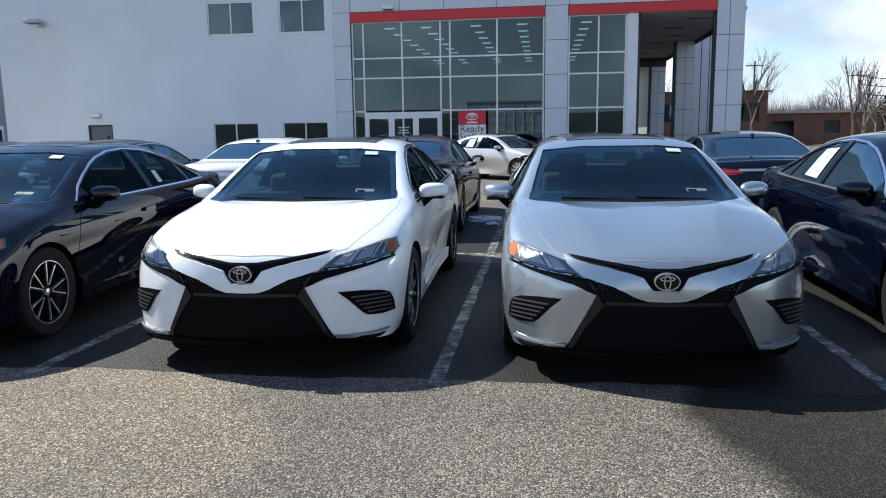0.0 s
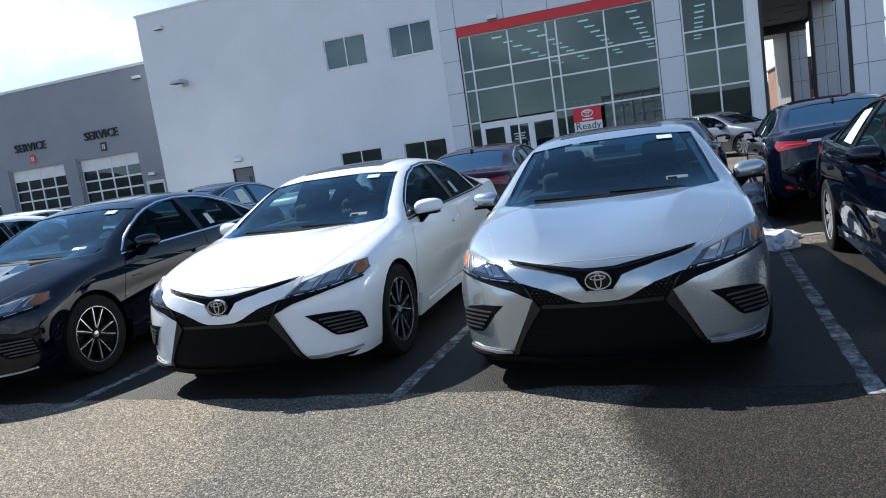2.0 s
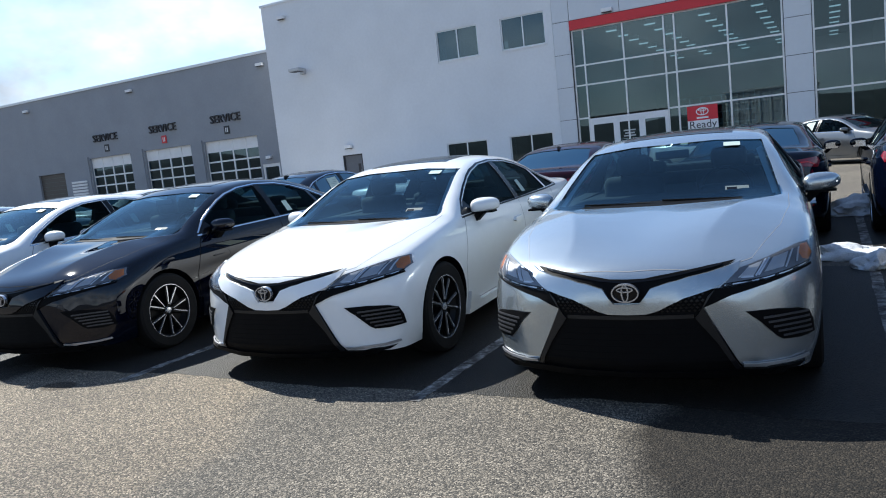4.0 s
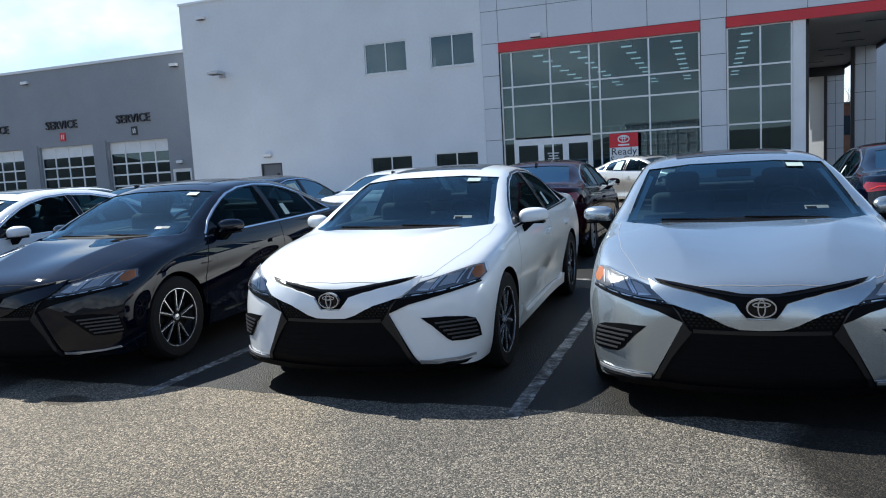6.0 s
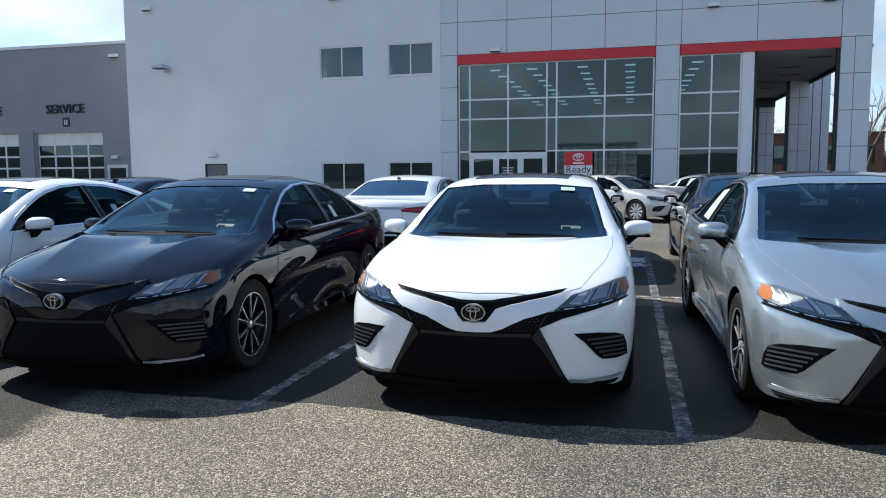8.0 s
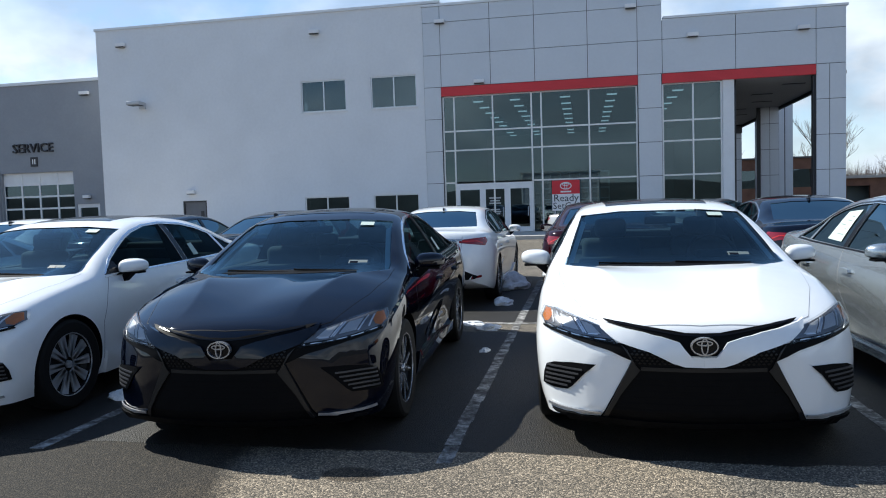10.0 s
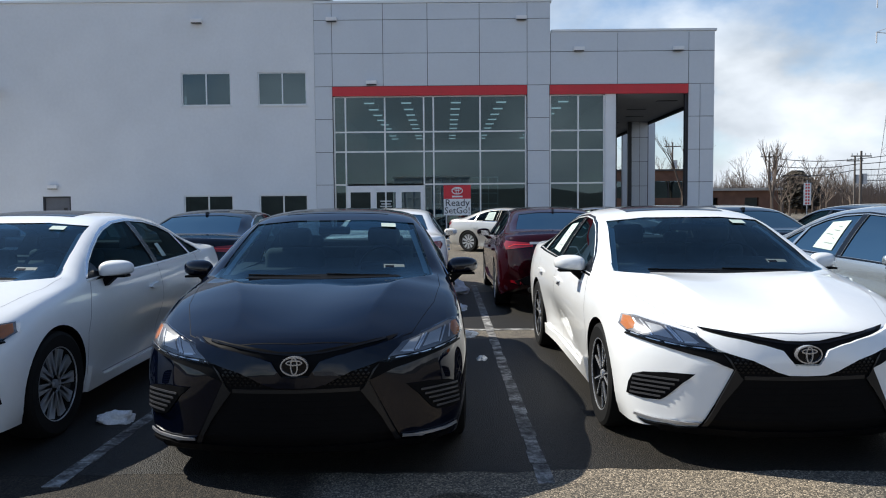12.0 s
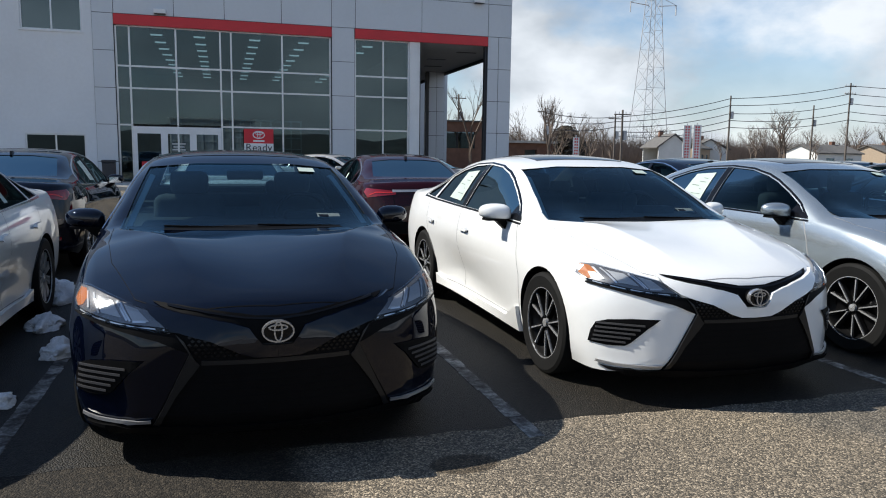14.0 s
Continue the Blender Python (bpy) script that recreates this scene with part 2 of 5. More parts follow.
def thing(name, label, category, group="", kind="", at=None):
    ob = new(name)
    ob.empty_display_size = 0.2
    if at:
        ob.location = at
    return tagged(ob, label, category, group, kind)


def structure(name, bm, material, label="", category="", smooth=False):
    return tagged(part(name, bm, material, None, "", smooth), label, category, "", "structure")


def prism(poly, axis, lo, hi, bm=None):
    """A prism over a closed outline in the two axes other than axis (0, 1 or 2)."""
    bm = bm or bmesh.new()
    put = (lambda p, d: (d, p[0], p[1]), lambda p, d: (p[0], d, p[1]), lambda p, d: (p[0], p[1], d))[axis]
    a, b = [bm.verts.new(put(p, lo)) for p in poly], [bm.verts.new(put(p, hi)) for p in poly]
    n = len(poly)
    for i in range(n):
        bm.faces.new((a[i], a[(i + 1) % n], b[(i + 1) % n], b[i]))
    bm.faces.new(a[::-1]), bm.faces.new(b)
    return bm


def lathe(profile, n=32, bm=None):
    """Turns a closed outline of (radius, x) about the x axis."""
    bm = bm or bmesh.new()
    rings = [[bm.verts.new((x, r * math.cos(i * math.tau / n), r * math.sin(i * math.tau / n))) for r, x in profile] for i in range(n)]
    k = len(profile)
    for i in range(n):
        for j in range(k):
            bm.faces.new((rings[i][j], rings[i][(j + 1) % k], rings[(i + 1) % n][(j + 1) % k], rings[(i + 1) % n][j]))
    return bm


def wall(x0, x1, z0, z1, y0, y1, holes):
    """A wall slab from y0 to y1 with rectangular openings (x0, x1, z0, z1)."""
    bm = bmesh.new()
    xs = sorted({x0, x1, *[h[0] for h in holes], *[h[1] for h in holes]})
    zs = sorted({z0, z1, *[h[2] for h in holes], *[h[3] for h in holes]})
    for a, b in zip(xs, xs[1:]):
        for c, d in zip(zs, zs[1:]):
            if not any(h[0] <= (a + b) / 2 <= h[1] and h[2] <= (c + d) / 2 <= h[3] for h in holes):
                box(bm, a, b, y0, y1, c, d)
    bmesh.ops.remove_doubles(bm, verts=bm.verts[:], dist=0.0005)
    seen = {}
    for f in bm.faces:
        seen.setdefault(tuple(round(q, 3) for q in f.calc_center_median()), []).append(f)
    bmesh.ops.delete(bm, geom=[f for fs in seen.values() if len(fs) > 1 for f in fs], context="FACES")
    return bm


def lettering(name, words, size, depth, m, parent=None, place=None, align="CENTER"):
    """Raised letters that face -y."""
    cu = bpy.data.curves.new(name, "FONT")
    cu.body, cu.size, cu.extrude, cu.align_x, cu.resolution_u = words, size, depth, align, 2
    tmp = new("tmp", cu)
    me = bpy.data.meshes.new_from_object(tmp.evaluated_get(bpy.context.evaluated_depsgraph_get()))
    bpy.data.objects.remove(tmp), bpy.data.curves.remove(cu)
    me.transform(Euler((radians(90), 0, 0)).to_matrix().to_4x4())
    me.materials.clear()
    me.materials.append(m)
    ob = new(name, me)
    ob.parent = parent
    if place:
        ob.location = place
    return ob


# ---- ground ----
FRONT = 34.71  # the plane of the showroom's front
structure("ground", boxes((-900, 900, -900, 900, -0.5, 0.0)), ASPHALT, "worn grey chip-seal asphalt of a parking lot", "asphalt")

LINES = [-11.0, -8.42, -5.83, -3.24, -0.64, 1.94, 4.53]
for i, x in enumerate(LINES):
    bm = bmesh.new()
    y = 4.22
    rnd = random.Random(40 + i)
    while y < 9.0:  # worn into flakes of paint
        step = rnd.uniform(0.1, 0.35)
        box(bm, x - 0.05 + rnd.uniform(0, 0.012), x + 0.05 - rnd.uniform(0, 0.012), y, min(9.0, y + step - rnd.choice((0.0, 0.0, 0.015))), 0.0, 0.004)
        y += step
    tagged(part("parking_line", bm, LINE), "worn white painted line between parking spaces", "road marking", "parking lines", "structure")
tagged(part("row_line", boxes((-13.6, 7.2, 9.0, 9.11, 0, 0.004)), LINE), "worn white cross line behind the parked row", "road marking", "parking lines", "structure")
for x in LINES:
    tagged(part("parking_line", boxes((x - 0.05, x + 0.05, 9.11, 14.0, 0, 0.004)), LINE), "worn white painted line between parking spaces", "road marking", "parking lines", "structure")


# car shade painted as two dark strips under the rows, sunlit gap between
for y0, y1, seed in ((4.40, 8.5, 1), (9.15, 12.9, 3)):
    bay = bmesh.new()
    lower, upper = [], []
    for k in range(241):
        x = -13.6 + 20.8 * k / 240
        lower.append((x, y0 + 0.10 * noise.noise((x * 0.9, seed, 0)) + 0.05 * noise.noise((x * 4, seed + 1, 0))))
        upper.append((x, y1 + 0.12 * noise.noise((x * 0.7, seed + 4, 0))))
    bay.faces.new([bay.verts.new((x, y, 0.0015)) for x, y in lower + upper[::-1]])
    structure("bay_shade", bay, BAYSHADE, "asphalt of the parking bays with car shade painted in", "asphalt")

# pavement before the showroom
structure("pavement", boxes((-27, 9.2, 30.2, FRONT + 0.02, -0.1, 0.15)), CONCRETE, "pale concrete pavement with a kerb before the showroom", "pavement")

# ---- showroom building ----
WINS = [(-15.93, -13.63, 6.26, 7.78), (-12.38, -10.12, 6.26, 7.78), (-15.95, -13.64, 0.75, 2.12), (-12.42, -10.16, 0.75, 2.12)]
MDOOR = (-22.54, -21.23, 0.15, 2.13)
left = structure("wall_left", wall(-27.0, -9.75, 0, 11.0, FRONT, FRONT + 0.4, WINS + [MDOOR]), STUCCO, "pale grey stucco wall of the showroom", "wall")
part("coping", boxes((-27.06, -8.9, FRONT - 0.06, FRONT + 0.46, 11.0, 11.12)), COPING, left, "pale metal coping")
structure("wall_side", boxes((-27.0, -26.6, FRONT + 0.4, 60, 0, 11.0)), STUCCO, "pale stucco side wall", "wall")
structure("wall_back", boxes((-26.6, 4.35, 59.6, 60, 0, 9.3)), STUCCO, "pale stucco back wall", "wall")
structure("roof", boxes((-26.6, 1.1, FRONT + 0.4, 59.6, 10.5, 10.7)), DARKMETAL, "flat roof of the showroom", "roof")
structure("roof_portico", boxes((1.1, 8.7, FRONT + 0.4, 68.0, 9.2, 9.4)), DARKMETAL, "flat lower roof of the showroom", "roof")

for i, (x0, x1, z0, z1) in enumerate(WINS):
    w = thing(f"window_{i + 1}", "two-pane office window with a pale metal frame and dark glass", "window", "office windows", "structure", (0, 0, 0))
    t, y = 0.06, FRONT + 0.06
    fr = bmesh.new()
    box(fr, x0, x1, y, y + 0.1, z0, z0 + t), box(fr, x0, x1, y, y + 0.1, z1 - t, z1)
    box(fr, x0, x0 + t, y, y + 0.1, z0 + t, z1 - t), box(fr, x1 - t, x1, y, y + 0.1, z0 + t, z1 - t)
    xm = (x0 + x1) / 2
    part("frame", fr, ALU, w)
    part("mullion", boxes((xm - 0.03, xm + 0.03, y, y + 0.1, z0 + t, z1 - t)), ALU, w)
    part("sill", boxes((x0 - 0.06, x1 + 0.06, FRONT - 0.05, FRONT + 0.06, z0 - 0.06, z0)), COPING, w)
    for a, b in ((x0 + t, xm - 0.03), (xm + 0.03, x1 - t)):
        part("pane", boxes((a, b, y + 0.04, y + 0.055, z0 + t, z1 - t)), WINGLASS, w)
    part("room_lining", boxes((x0 - 0.3, x1 + 0.3, FRONT + 1.6, FRONT + 1.7, z0 - 0.5, z1 + 0.4)), DARKMETAL, w)

d = thing("door_1", "closed dark grey steel service door with a small window", "door", "", "structure")
part("leaf", boxes((MDOOR[0] + 0.07, MDOOR[1] - 0.07, FRONT + 0.1, FRONT + 0.15, MDOOR[2], MDOOR[3] - 0.07)), mat("grey_door", (0.13, 0.135, 0.15), 0.5, noise_amt=0.08), d)
part("frame", boxes((MDOOR[0], MDOOR[0] + 0.07, FRONT + 0.02, FRONT + 0.2, 0.15, 2.13), (MDOOR[1] - 0.07, MDOOR[1], FRONT + 0.02, FRONT + 0.2, 0.15, 2.13), (MDOOR[0] + 0.07, MDOOR[1] - 0.07, FRONT + 0.02, FRONT + 0.2, 2.06, 2.13)), DARKMETAL, d)
part("vision_panel", boxes((-21.62, -21.44, FRONT + 0.09, FRONT + 0.1, 0.9, 1.6)), DARKMETAL, d)
part("handle", rod((-21.42, FRONT + 0.06, 1.1), (-21.42, FRONT + 0.06, 1.25), 0.012), STEEL, d)


def wall_lamp(x, y, z, w=0.32, dark=False, name="wall_lamp", group="wall lamps"):
    t = thing(name, "small box-shaped wall lamp fixed high on the facade", "lamp", group, "", (x, y, z))
    part("housing", soft_box(-w / 2, w / 2, -0.22, -0.03, -0.09, 0.09, 0.025), DARKMETAL if dark else WHITE, t)
    part("back_plate", boxes((-w / 3, w / 3, -0.03, 0.0, -0.11, 0.11)), STEEL, t)
    part("lens", boxes((-w / 2 + 0.03, w / 2 - 0.03, -0.21, -0.05, -0.12, -0.09)), DARKMETAL, t)
    return t


for x, z in ((-25.54, 10.2), (-15.1, 10.1), (-8.9, 10.12), (-7.1, 7.24), (-0.2, 10.12), (2.44, 8.68), (7.0, 8.66)):
    wall_lamp(x, FRONT - 0.02, z, 0.5)
wall_lamp(-22.0, FRONT, 2.58, 0.45)
fl = thing("floodlight", "grey floodlight on a short arm on the stucco wall", "lamp", "", "", (-24.5, FRONT, 7.1))
part("arm", rod((0, 0, -0.05), (0, -0.5, -0.02), 0.03), STEEL, fl)
part("head", soft_box(-0.36, 0.36, -0.95, -0.40, -0.08, 0.10, 0.04), STEEL, fl)
part("lens", boxes((-0.30, 0.30, -0.9, -0.45, -0.10, -0.08)), DARKMETAL, fl)
part("wall_box", soft_box(-0.16, 0.16, -0.16, 0.0, -0.2, 0.12, 0.02), STEEL, fl)

# metal panels of the portal, one by one, before a dark joint wall
portal = structure("wall_portal", wall(-9.75, 8.72, 0, 9.42, FRONT + 0.03, FRONT + 0.35, [(-8.92, 0.06, 0, 7.06), (1.12, 7.5, 0, 7.06)]), JOINT, "portal of grey metal panels with dark joints", "wall")
part("upper_backing", boxes((-9.75, 1.13, FRONT + 0.03, FRONT + 0.35, 9.42, 10.85)), JOINT, portal)
part("coping", boxes((-9.8, 1.2, FRONT - 0.05, FRONT + 0.4, 10.85, 10.97)), COPING, portal)
part("coping", boxes((1.2, 8.8, FRONT - 0.05, FRONT + 0.4, 9.48, 9.58)), COPING, portal)
G = 0.012


def panels(x0, x1, z0, z1):
    part("panel", boxes((x0 + G, x1 - G, FRONT - 0.012, FRONT + 0.03, z0 + G, z1 - G)), PANEL, portal)


ZJ = [0.0, 1.0, 2.55, 4.06, 5.58, 7.08]
for a, b in zip(ZJ, ZJ[1:]):
    for x0, x1 in ((-9.75, -8.93), (0.08, 1.11), (7.52, 8.06), (8.06, 8.72)):
        panels(x0, x1, a, b)
XU = [-9.75, -8.92, -6.57, -4.52, -2.12, 0.08, 1.15]
for a, b in zip(XU, XU[1:]):
    panels(a, b, 7.08, 8.58), panels(a, b, 8.58, 10.1), panels(a, b, 10.1, 10.85)
for a, b in zip([1.15, 4.25, 7.52, 8.72], [4.25, 7.52, 8.72]):
    panels(a, b, 7.08, 8.58), panels(a, b, 8.58, 9.48)
for a, b in ((-8.92, 0.07), (1.13, 7.5)):
    part("red_band", boxes((a, b, FRONT - 0.07, FRONT + 0.1, 6.64, 7.06)), RED, portal, "red painted metal band over the glass")
structure("wall_portal_side", boxes((8.4, 8.72, FRONT + 0.35, FRONT + 1.2, 0, 9.42)), PANEL, "grey metal side of the portal pillar", "wall")


# curtain wall: mullions and panes
def curtain(name, xs, zs, y, skip=()):
    c = thing(name, "tall curtain wall of dark glass in slim aluminium mullions", "window", "curtain walls", "structure")
    t = 0.035
    for x in xs:
        part("mullion", boxes((x - t, x + t, y - 0.06, y + 0.1, 0.15, zs[-1])), ALU, c)
    for i, (a, b) in enumerate(zip(xs, xs[1:])):
        for j, (p, q) in enumerate(zip(zs, zs[1:])):
            if (i, j) not in skip:
                part("transom", boxes((a + t, b - t, y - 0.05, y + 0.09, q - t, q + t)), ALU, c)
                part("pane", boxes((a + t, b - t, y, y + 0.012, p + t, q - t)), SHOPGLASS, c)
    return c


GY = FRONT + 0.18
ZG = [0.15, 2.55, 4.08, 4.99, 6.62]
curtain("window_5", [-8.88, -8.36, -6.53, -4.72, -4.27, -2.1, 0.02], ZG, GY, {(1, 0), (2, 0)})
curtain("window_6", [1.16, 2.46, 3.66], ZG, GY)
structure("white_column", boxes((3.7, 4.18, FRONT + 0.02, FRONT + 0.5, 0, 6.64)), WHITE, "smooth white square column beside the glass", "column")

ed = thing("door_2", "entrance of three white-framed glass doors", "door", "", "structure")
part("head", boxes((-8.32, -4.76, GY - 0.08, GY + 0.1, 2.3, 2.5)), WHITE, ed)
for a, b in ((-8.32, -7.1), (-7.1, -5.93), (-5.93, -4.76)):
    lf = part("leaf", boxes((a, a + 0.14, GY - 0.07, GY + 0.02, 0.16, 2.3), (b - 0.14, b, GY - 0.07, GY + 0.02, 0.16, 2.3), (a + 0.14, b - 0.14, GY - 0.07, GY + 0.02, 2.2, 2.3), (a + 0.14, b - 0.14, GY - 0.07, GY + 0.02, 0.16, 0.4)), WHITE, ed)
    part("pane", boxes((a + 0.14, b - 0.14, GY - 0.03, GY - 0.02, 0.4, 2.2)), WINGLASS, lf)
    part("pull_handle", rod((b - 0.2, GY - 0.12, 0.9), (b - 0.2, GY - 0.12, 1.35), 0.015), STEEL, lf)
for k, z in enumerate((1.75, 1.62, 1.5, 1.2, 1.1, 1.0)):
    part("door_writing", boxes((-6.8 + 0.05 * (k % 2), -6.25 - 0.05 * (k % 2), GY - 0.037, GY - 0.033, z, z + 0.06)), mat("pale_print", (0.5, 0.5, 0.5), 0.6) if k == 0 else bpy.data.materials["pale_print"], ed)

# showroom behind the glass
structure("showroom_floor", boxes((-9.6, 4.2, FRONT + 0.4, FRONT + 22, 0.0, 0.15)), ROOMFLOOR, "grey tiled showroom floor", "floor")
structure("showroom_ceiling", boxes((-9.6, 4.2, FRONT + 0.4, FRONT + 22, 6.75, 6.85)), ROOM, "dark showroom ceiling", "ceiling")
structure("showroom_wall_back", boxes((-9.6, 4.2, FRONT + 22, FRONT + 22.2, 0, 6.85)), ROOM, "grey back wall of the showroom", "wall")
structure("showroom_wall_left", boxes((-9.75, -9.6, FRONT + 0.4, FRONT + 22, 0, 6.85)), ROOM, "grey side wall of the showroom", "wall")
structure("showroom_wall_right", boxes((4.2, 4.35, FRONT + 0.5, FRONT + 22, 0, 6.85)), DARKMETAL, "dark metal side wall along the portico", "wall")
for x in (-7.4, -5.6, -3.2, -1.0, 2.0):
    for k in range(9):
        y = FRONT + 1.6 + 2.3 * k
        lp = thing("ceiling_light", "white strip light hanging under the showroom ceiling", "lamp", "showroom lights", "", (x, y, 6.55))
        part("diffuser", boxes((-0.24, 0.24, -0.08, 0.08, -0.05, 0.0)), TUBE, lp)
        part("housing", boxes((-0.26, 0.26, -0.1, 0.1, 0.0, 0.2)), WHITE, lp)
# white grid added behind the panes in place of a facade mirrored in them
bl = thing("reflection_grid", "white grid in place of a building mirrored in the showroom glass", "railing")
for x in np.arange(-4.4, -1.2, 0.45):
    part("post", boxes((x, x + 0.04, FRONT + 0.9, FRONT + 0.94, 0.15, 2.9)), WHITE, bl)
for z in (0.6, 1.1, 1.6, 2.1, 2.5, 2.85):
    part("rail", boxes((-4.4, -1.2, FRONT + 0.86, FRONT + 0.9, z, z + 0.06)), WHITE, bl)

# sign before the glass
sg = thing("ready_sign", "tall red and white promotion sign before the showroom glass", "sign", "", "", (-3.2, FRONT - 0.6, 0.15))
part("red_panel", boxes((-0.62, 0.62, -0.03, 0.03, 1.70, 2.32)), mat("sign_red", (0.62, 0.02, 0.035), 0.45, noise_amt=0.06), sg)
part("white_panel", boxes((-0.62, 0.62, -0.03, 0.03, 0.95, 1.70)), WHITE, sg)
for x in (-0.5, 0.5):
    part("leg", boxes((x - 0.03, x + 0.03, -0.02, 0.02, 0, 0.95)), STEEL, sg)
lettering("writing", "Ready", 0.46, 0.004, TEXT, sg, (0, -0.036, 1.37))
lettering("writing", "SetGo!", 0.42, 0.004, TEXT, sg, (0, -0.036, 1.03))


def ring(bm, cx, cz, rx, rz, t, y0, y1, n=28):
    pts = [(math.cos(i * math.tau / n), math.sin(i * math.tau / n)) for i in range(n)]
    o = [[bm.verts.new((cx + a * (rx - k), y, cz + b * (rz - k))) for a, b in pts] for k in (0, t) for y in (y0, y1)]
    for i in range(n):
        j = (i + 1) % n
        for a, b in ((0, 1), (1, 3), (3, 2), (2, 0)):
            bm.faces.new((o[a][i], o[a][j], o[b][j], o[b][i]))
    return bm


em = bmesh.new()
ring(em, 0, 2.07, 0.26, 0.17, 0.04, -0.045, -0.032), ring(em, 0, 2.13, 0.17, 0.06, 0.03, -0.046, -0.033), ring(em, 0, 2.07, 0.07, 0.16, 0.028, -0.047, -0.034)
part("round_mark", em, WHITE, sg)
part("small_bar", boxes((-0.24, 0.24, -0.036, -0.032, 1.77, 1.84)), WHITE, sg)
sm = thing("small_red_sign", "small red sign in the glass entrance", "sign", "", "", (-7.7, GY - 0.12, 0.16))
part("board", boxes((-0.33, 0.33, -0.02, 0.02, 0.35, 0.85)), bpy.data.materials["sign_red"], sm)
part("foot", boxes((-0.03, 0.03, -0.02, 0.02, 0, 0.35)), STEEL, sm)
bn = thing("litter_bin", "black litter bin on the pavement by the entrance", "bin", "", "", (-9.2, FRONT - 0.9, 0.15))
part("body", soft_box(-0.24, 0.24, -0.24, 0.24, 0, 0.8, 0.04), DARKMETAL, bn)
part("lid", soft_box(-0.26, 0.26, -0.26, 0.26, 0.8, 0.92, 0.04), DARKMETAL, bn)

# portico: soffit and back piers
GLOSS_LOUVRE = mat("dark_louvre", (0.015, 0.015, 0.016), 0.3)
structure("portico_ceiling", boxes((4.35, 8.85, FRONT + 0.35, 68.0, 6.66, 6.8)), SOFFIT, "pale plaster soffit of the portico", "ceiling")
structure("portico_fascia", boxes((8.86, 9.0, FRONT + 1.2, 68.0, 6.5, 9.3)), DARKMETAL, "dark metal fascia along the edge of the portico", "trim")
for k in range(6):
    dl = thing("downlight", "long dark recessed downlight in the portico soffit", "lamp", "downlights", "", (6.6 if k % 2 else 7.3, FRONT + 2.6 + 3.1 * k, 6.66))
    part("trim", boxes((-0.5, 0.5, -0.14, 0.14, -0.02, 0.0)), DARKMETAL, dl)
    part("louvre", boxes((-0.46, 0.46, -0.1, 0.1, -0.026, -0.02)), GLOSS_LOUVRE, dl)
for y in (46.3, 56.5):
    x = 7.85
    pr = structure("portico_pier", boxes((x, x + 1.0, y, y + 1.0, 0, 6.66)), JOINT, "grey metal-clad pier of the portico with dark joints", "column")
    for z0, z1 in ((0, 1.2), (1.2, 2.7), (2.7, 4.2), (4.2, 5.7), (5.7, 6.66)):
        for a, b in ((x, x + 0.5), (x + 0.5, x + 1.0)):
            part("panel", boxes((a + 0.012, b - 0.012, y - 0.02, y, z0 + 0.012, z1 - 0.012)), PANEL, pr)
        part("panel", boxes((x - 0.02, x, y + 0.012, y + 0.988, z0 + 0.012, z1 - 0.012)), PANEL, pr)
    part("corner_post", boxes((x - 0.2, x - 0.02, y - 0.02, y + 0.12, 0, 6.66)), DARKMETAL, pr, "dark steel post")
structure("portico_beam", boxes((4.36, 8.85, 56.3, 56.48, 6.05, 6.66)), DARKMETAL, "dark header beam across the portico", "trim")
# panel wall in a darker colour, the shade under the roof painted in
structure("portico_wall_shade", boxes((7.95, 8.3, 57.5, 68.0, 0, 6.66)), mat("shaded_panel", (0.16, 0.165, 0.17), 0.6, noise_amt=0.06), "metal wall at the far end of the portico, its shade painted dark", "wall")
fw = structure("wall_far_wing", boxes((10.5, 13.1, 59.6, 60, 0, 9.3)), PANEL, "grey metal-clad wing behind the portico", "wall")
for x in (11.2, 11.9, 12.5):
    part("joint", boxes((x, x + 0.06, 59.595, 59.6, 0, 9.3)), JOINT, fw)
structure("portico_post", boxes((7.42, 7.5, FRONT + 0.1, FRONT + 0.35, 0, 6.64)), DARKMETAL, "dark steel post beside the pillar", "column")

# ---- service wing ----
WY = 36.5
GAR = [(-34.72, -30.15), (-40.4, -35.95), (-46.2, -41.86)]
HOL = [(a, b, 0.0, 4.06) for a, b in GAR] + [(-30.0, -28.6, 0.0, 2.2), (-52.4, -49.3, 0.0, 3.3)]
wing = structure("wall_wing", wall(-66.0, -26.99, 0, 8.9, WY, WY + 0.4, HOL), STUCCO_DARK, "grey stucco wall of the service wing", "wall")
part("coping", boxes((-66.0, -26.99, WY - 0.08, WY + 0.45, 8.9, 9.06)), COPING, wing, "pale metal coping")
structure("roof_wing", boxes((-66, -26.99, WY + 0.4, 60, 8.5, 8.7)), DARKMETAL, "flat roof of the service wing", "roof")
structure("wing_back", boxes((-66, -26.99, WY + 6, WY + 6.2, 0, 8.5)), ROOM, "dark back wall inside the service bays", "wall")
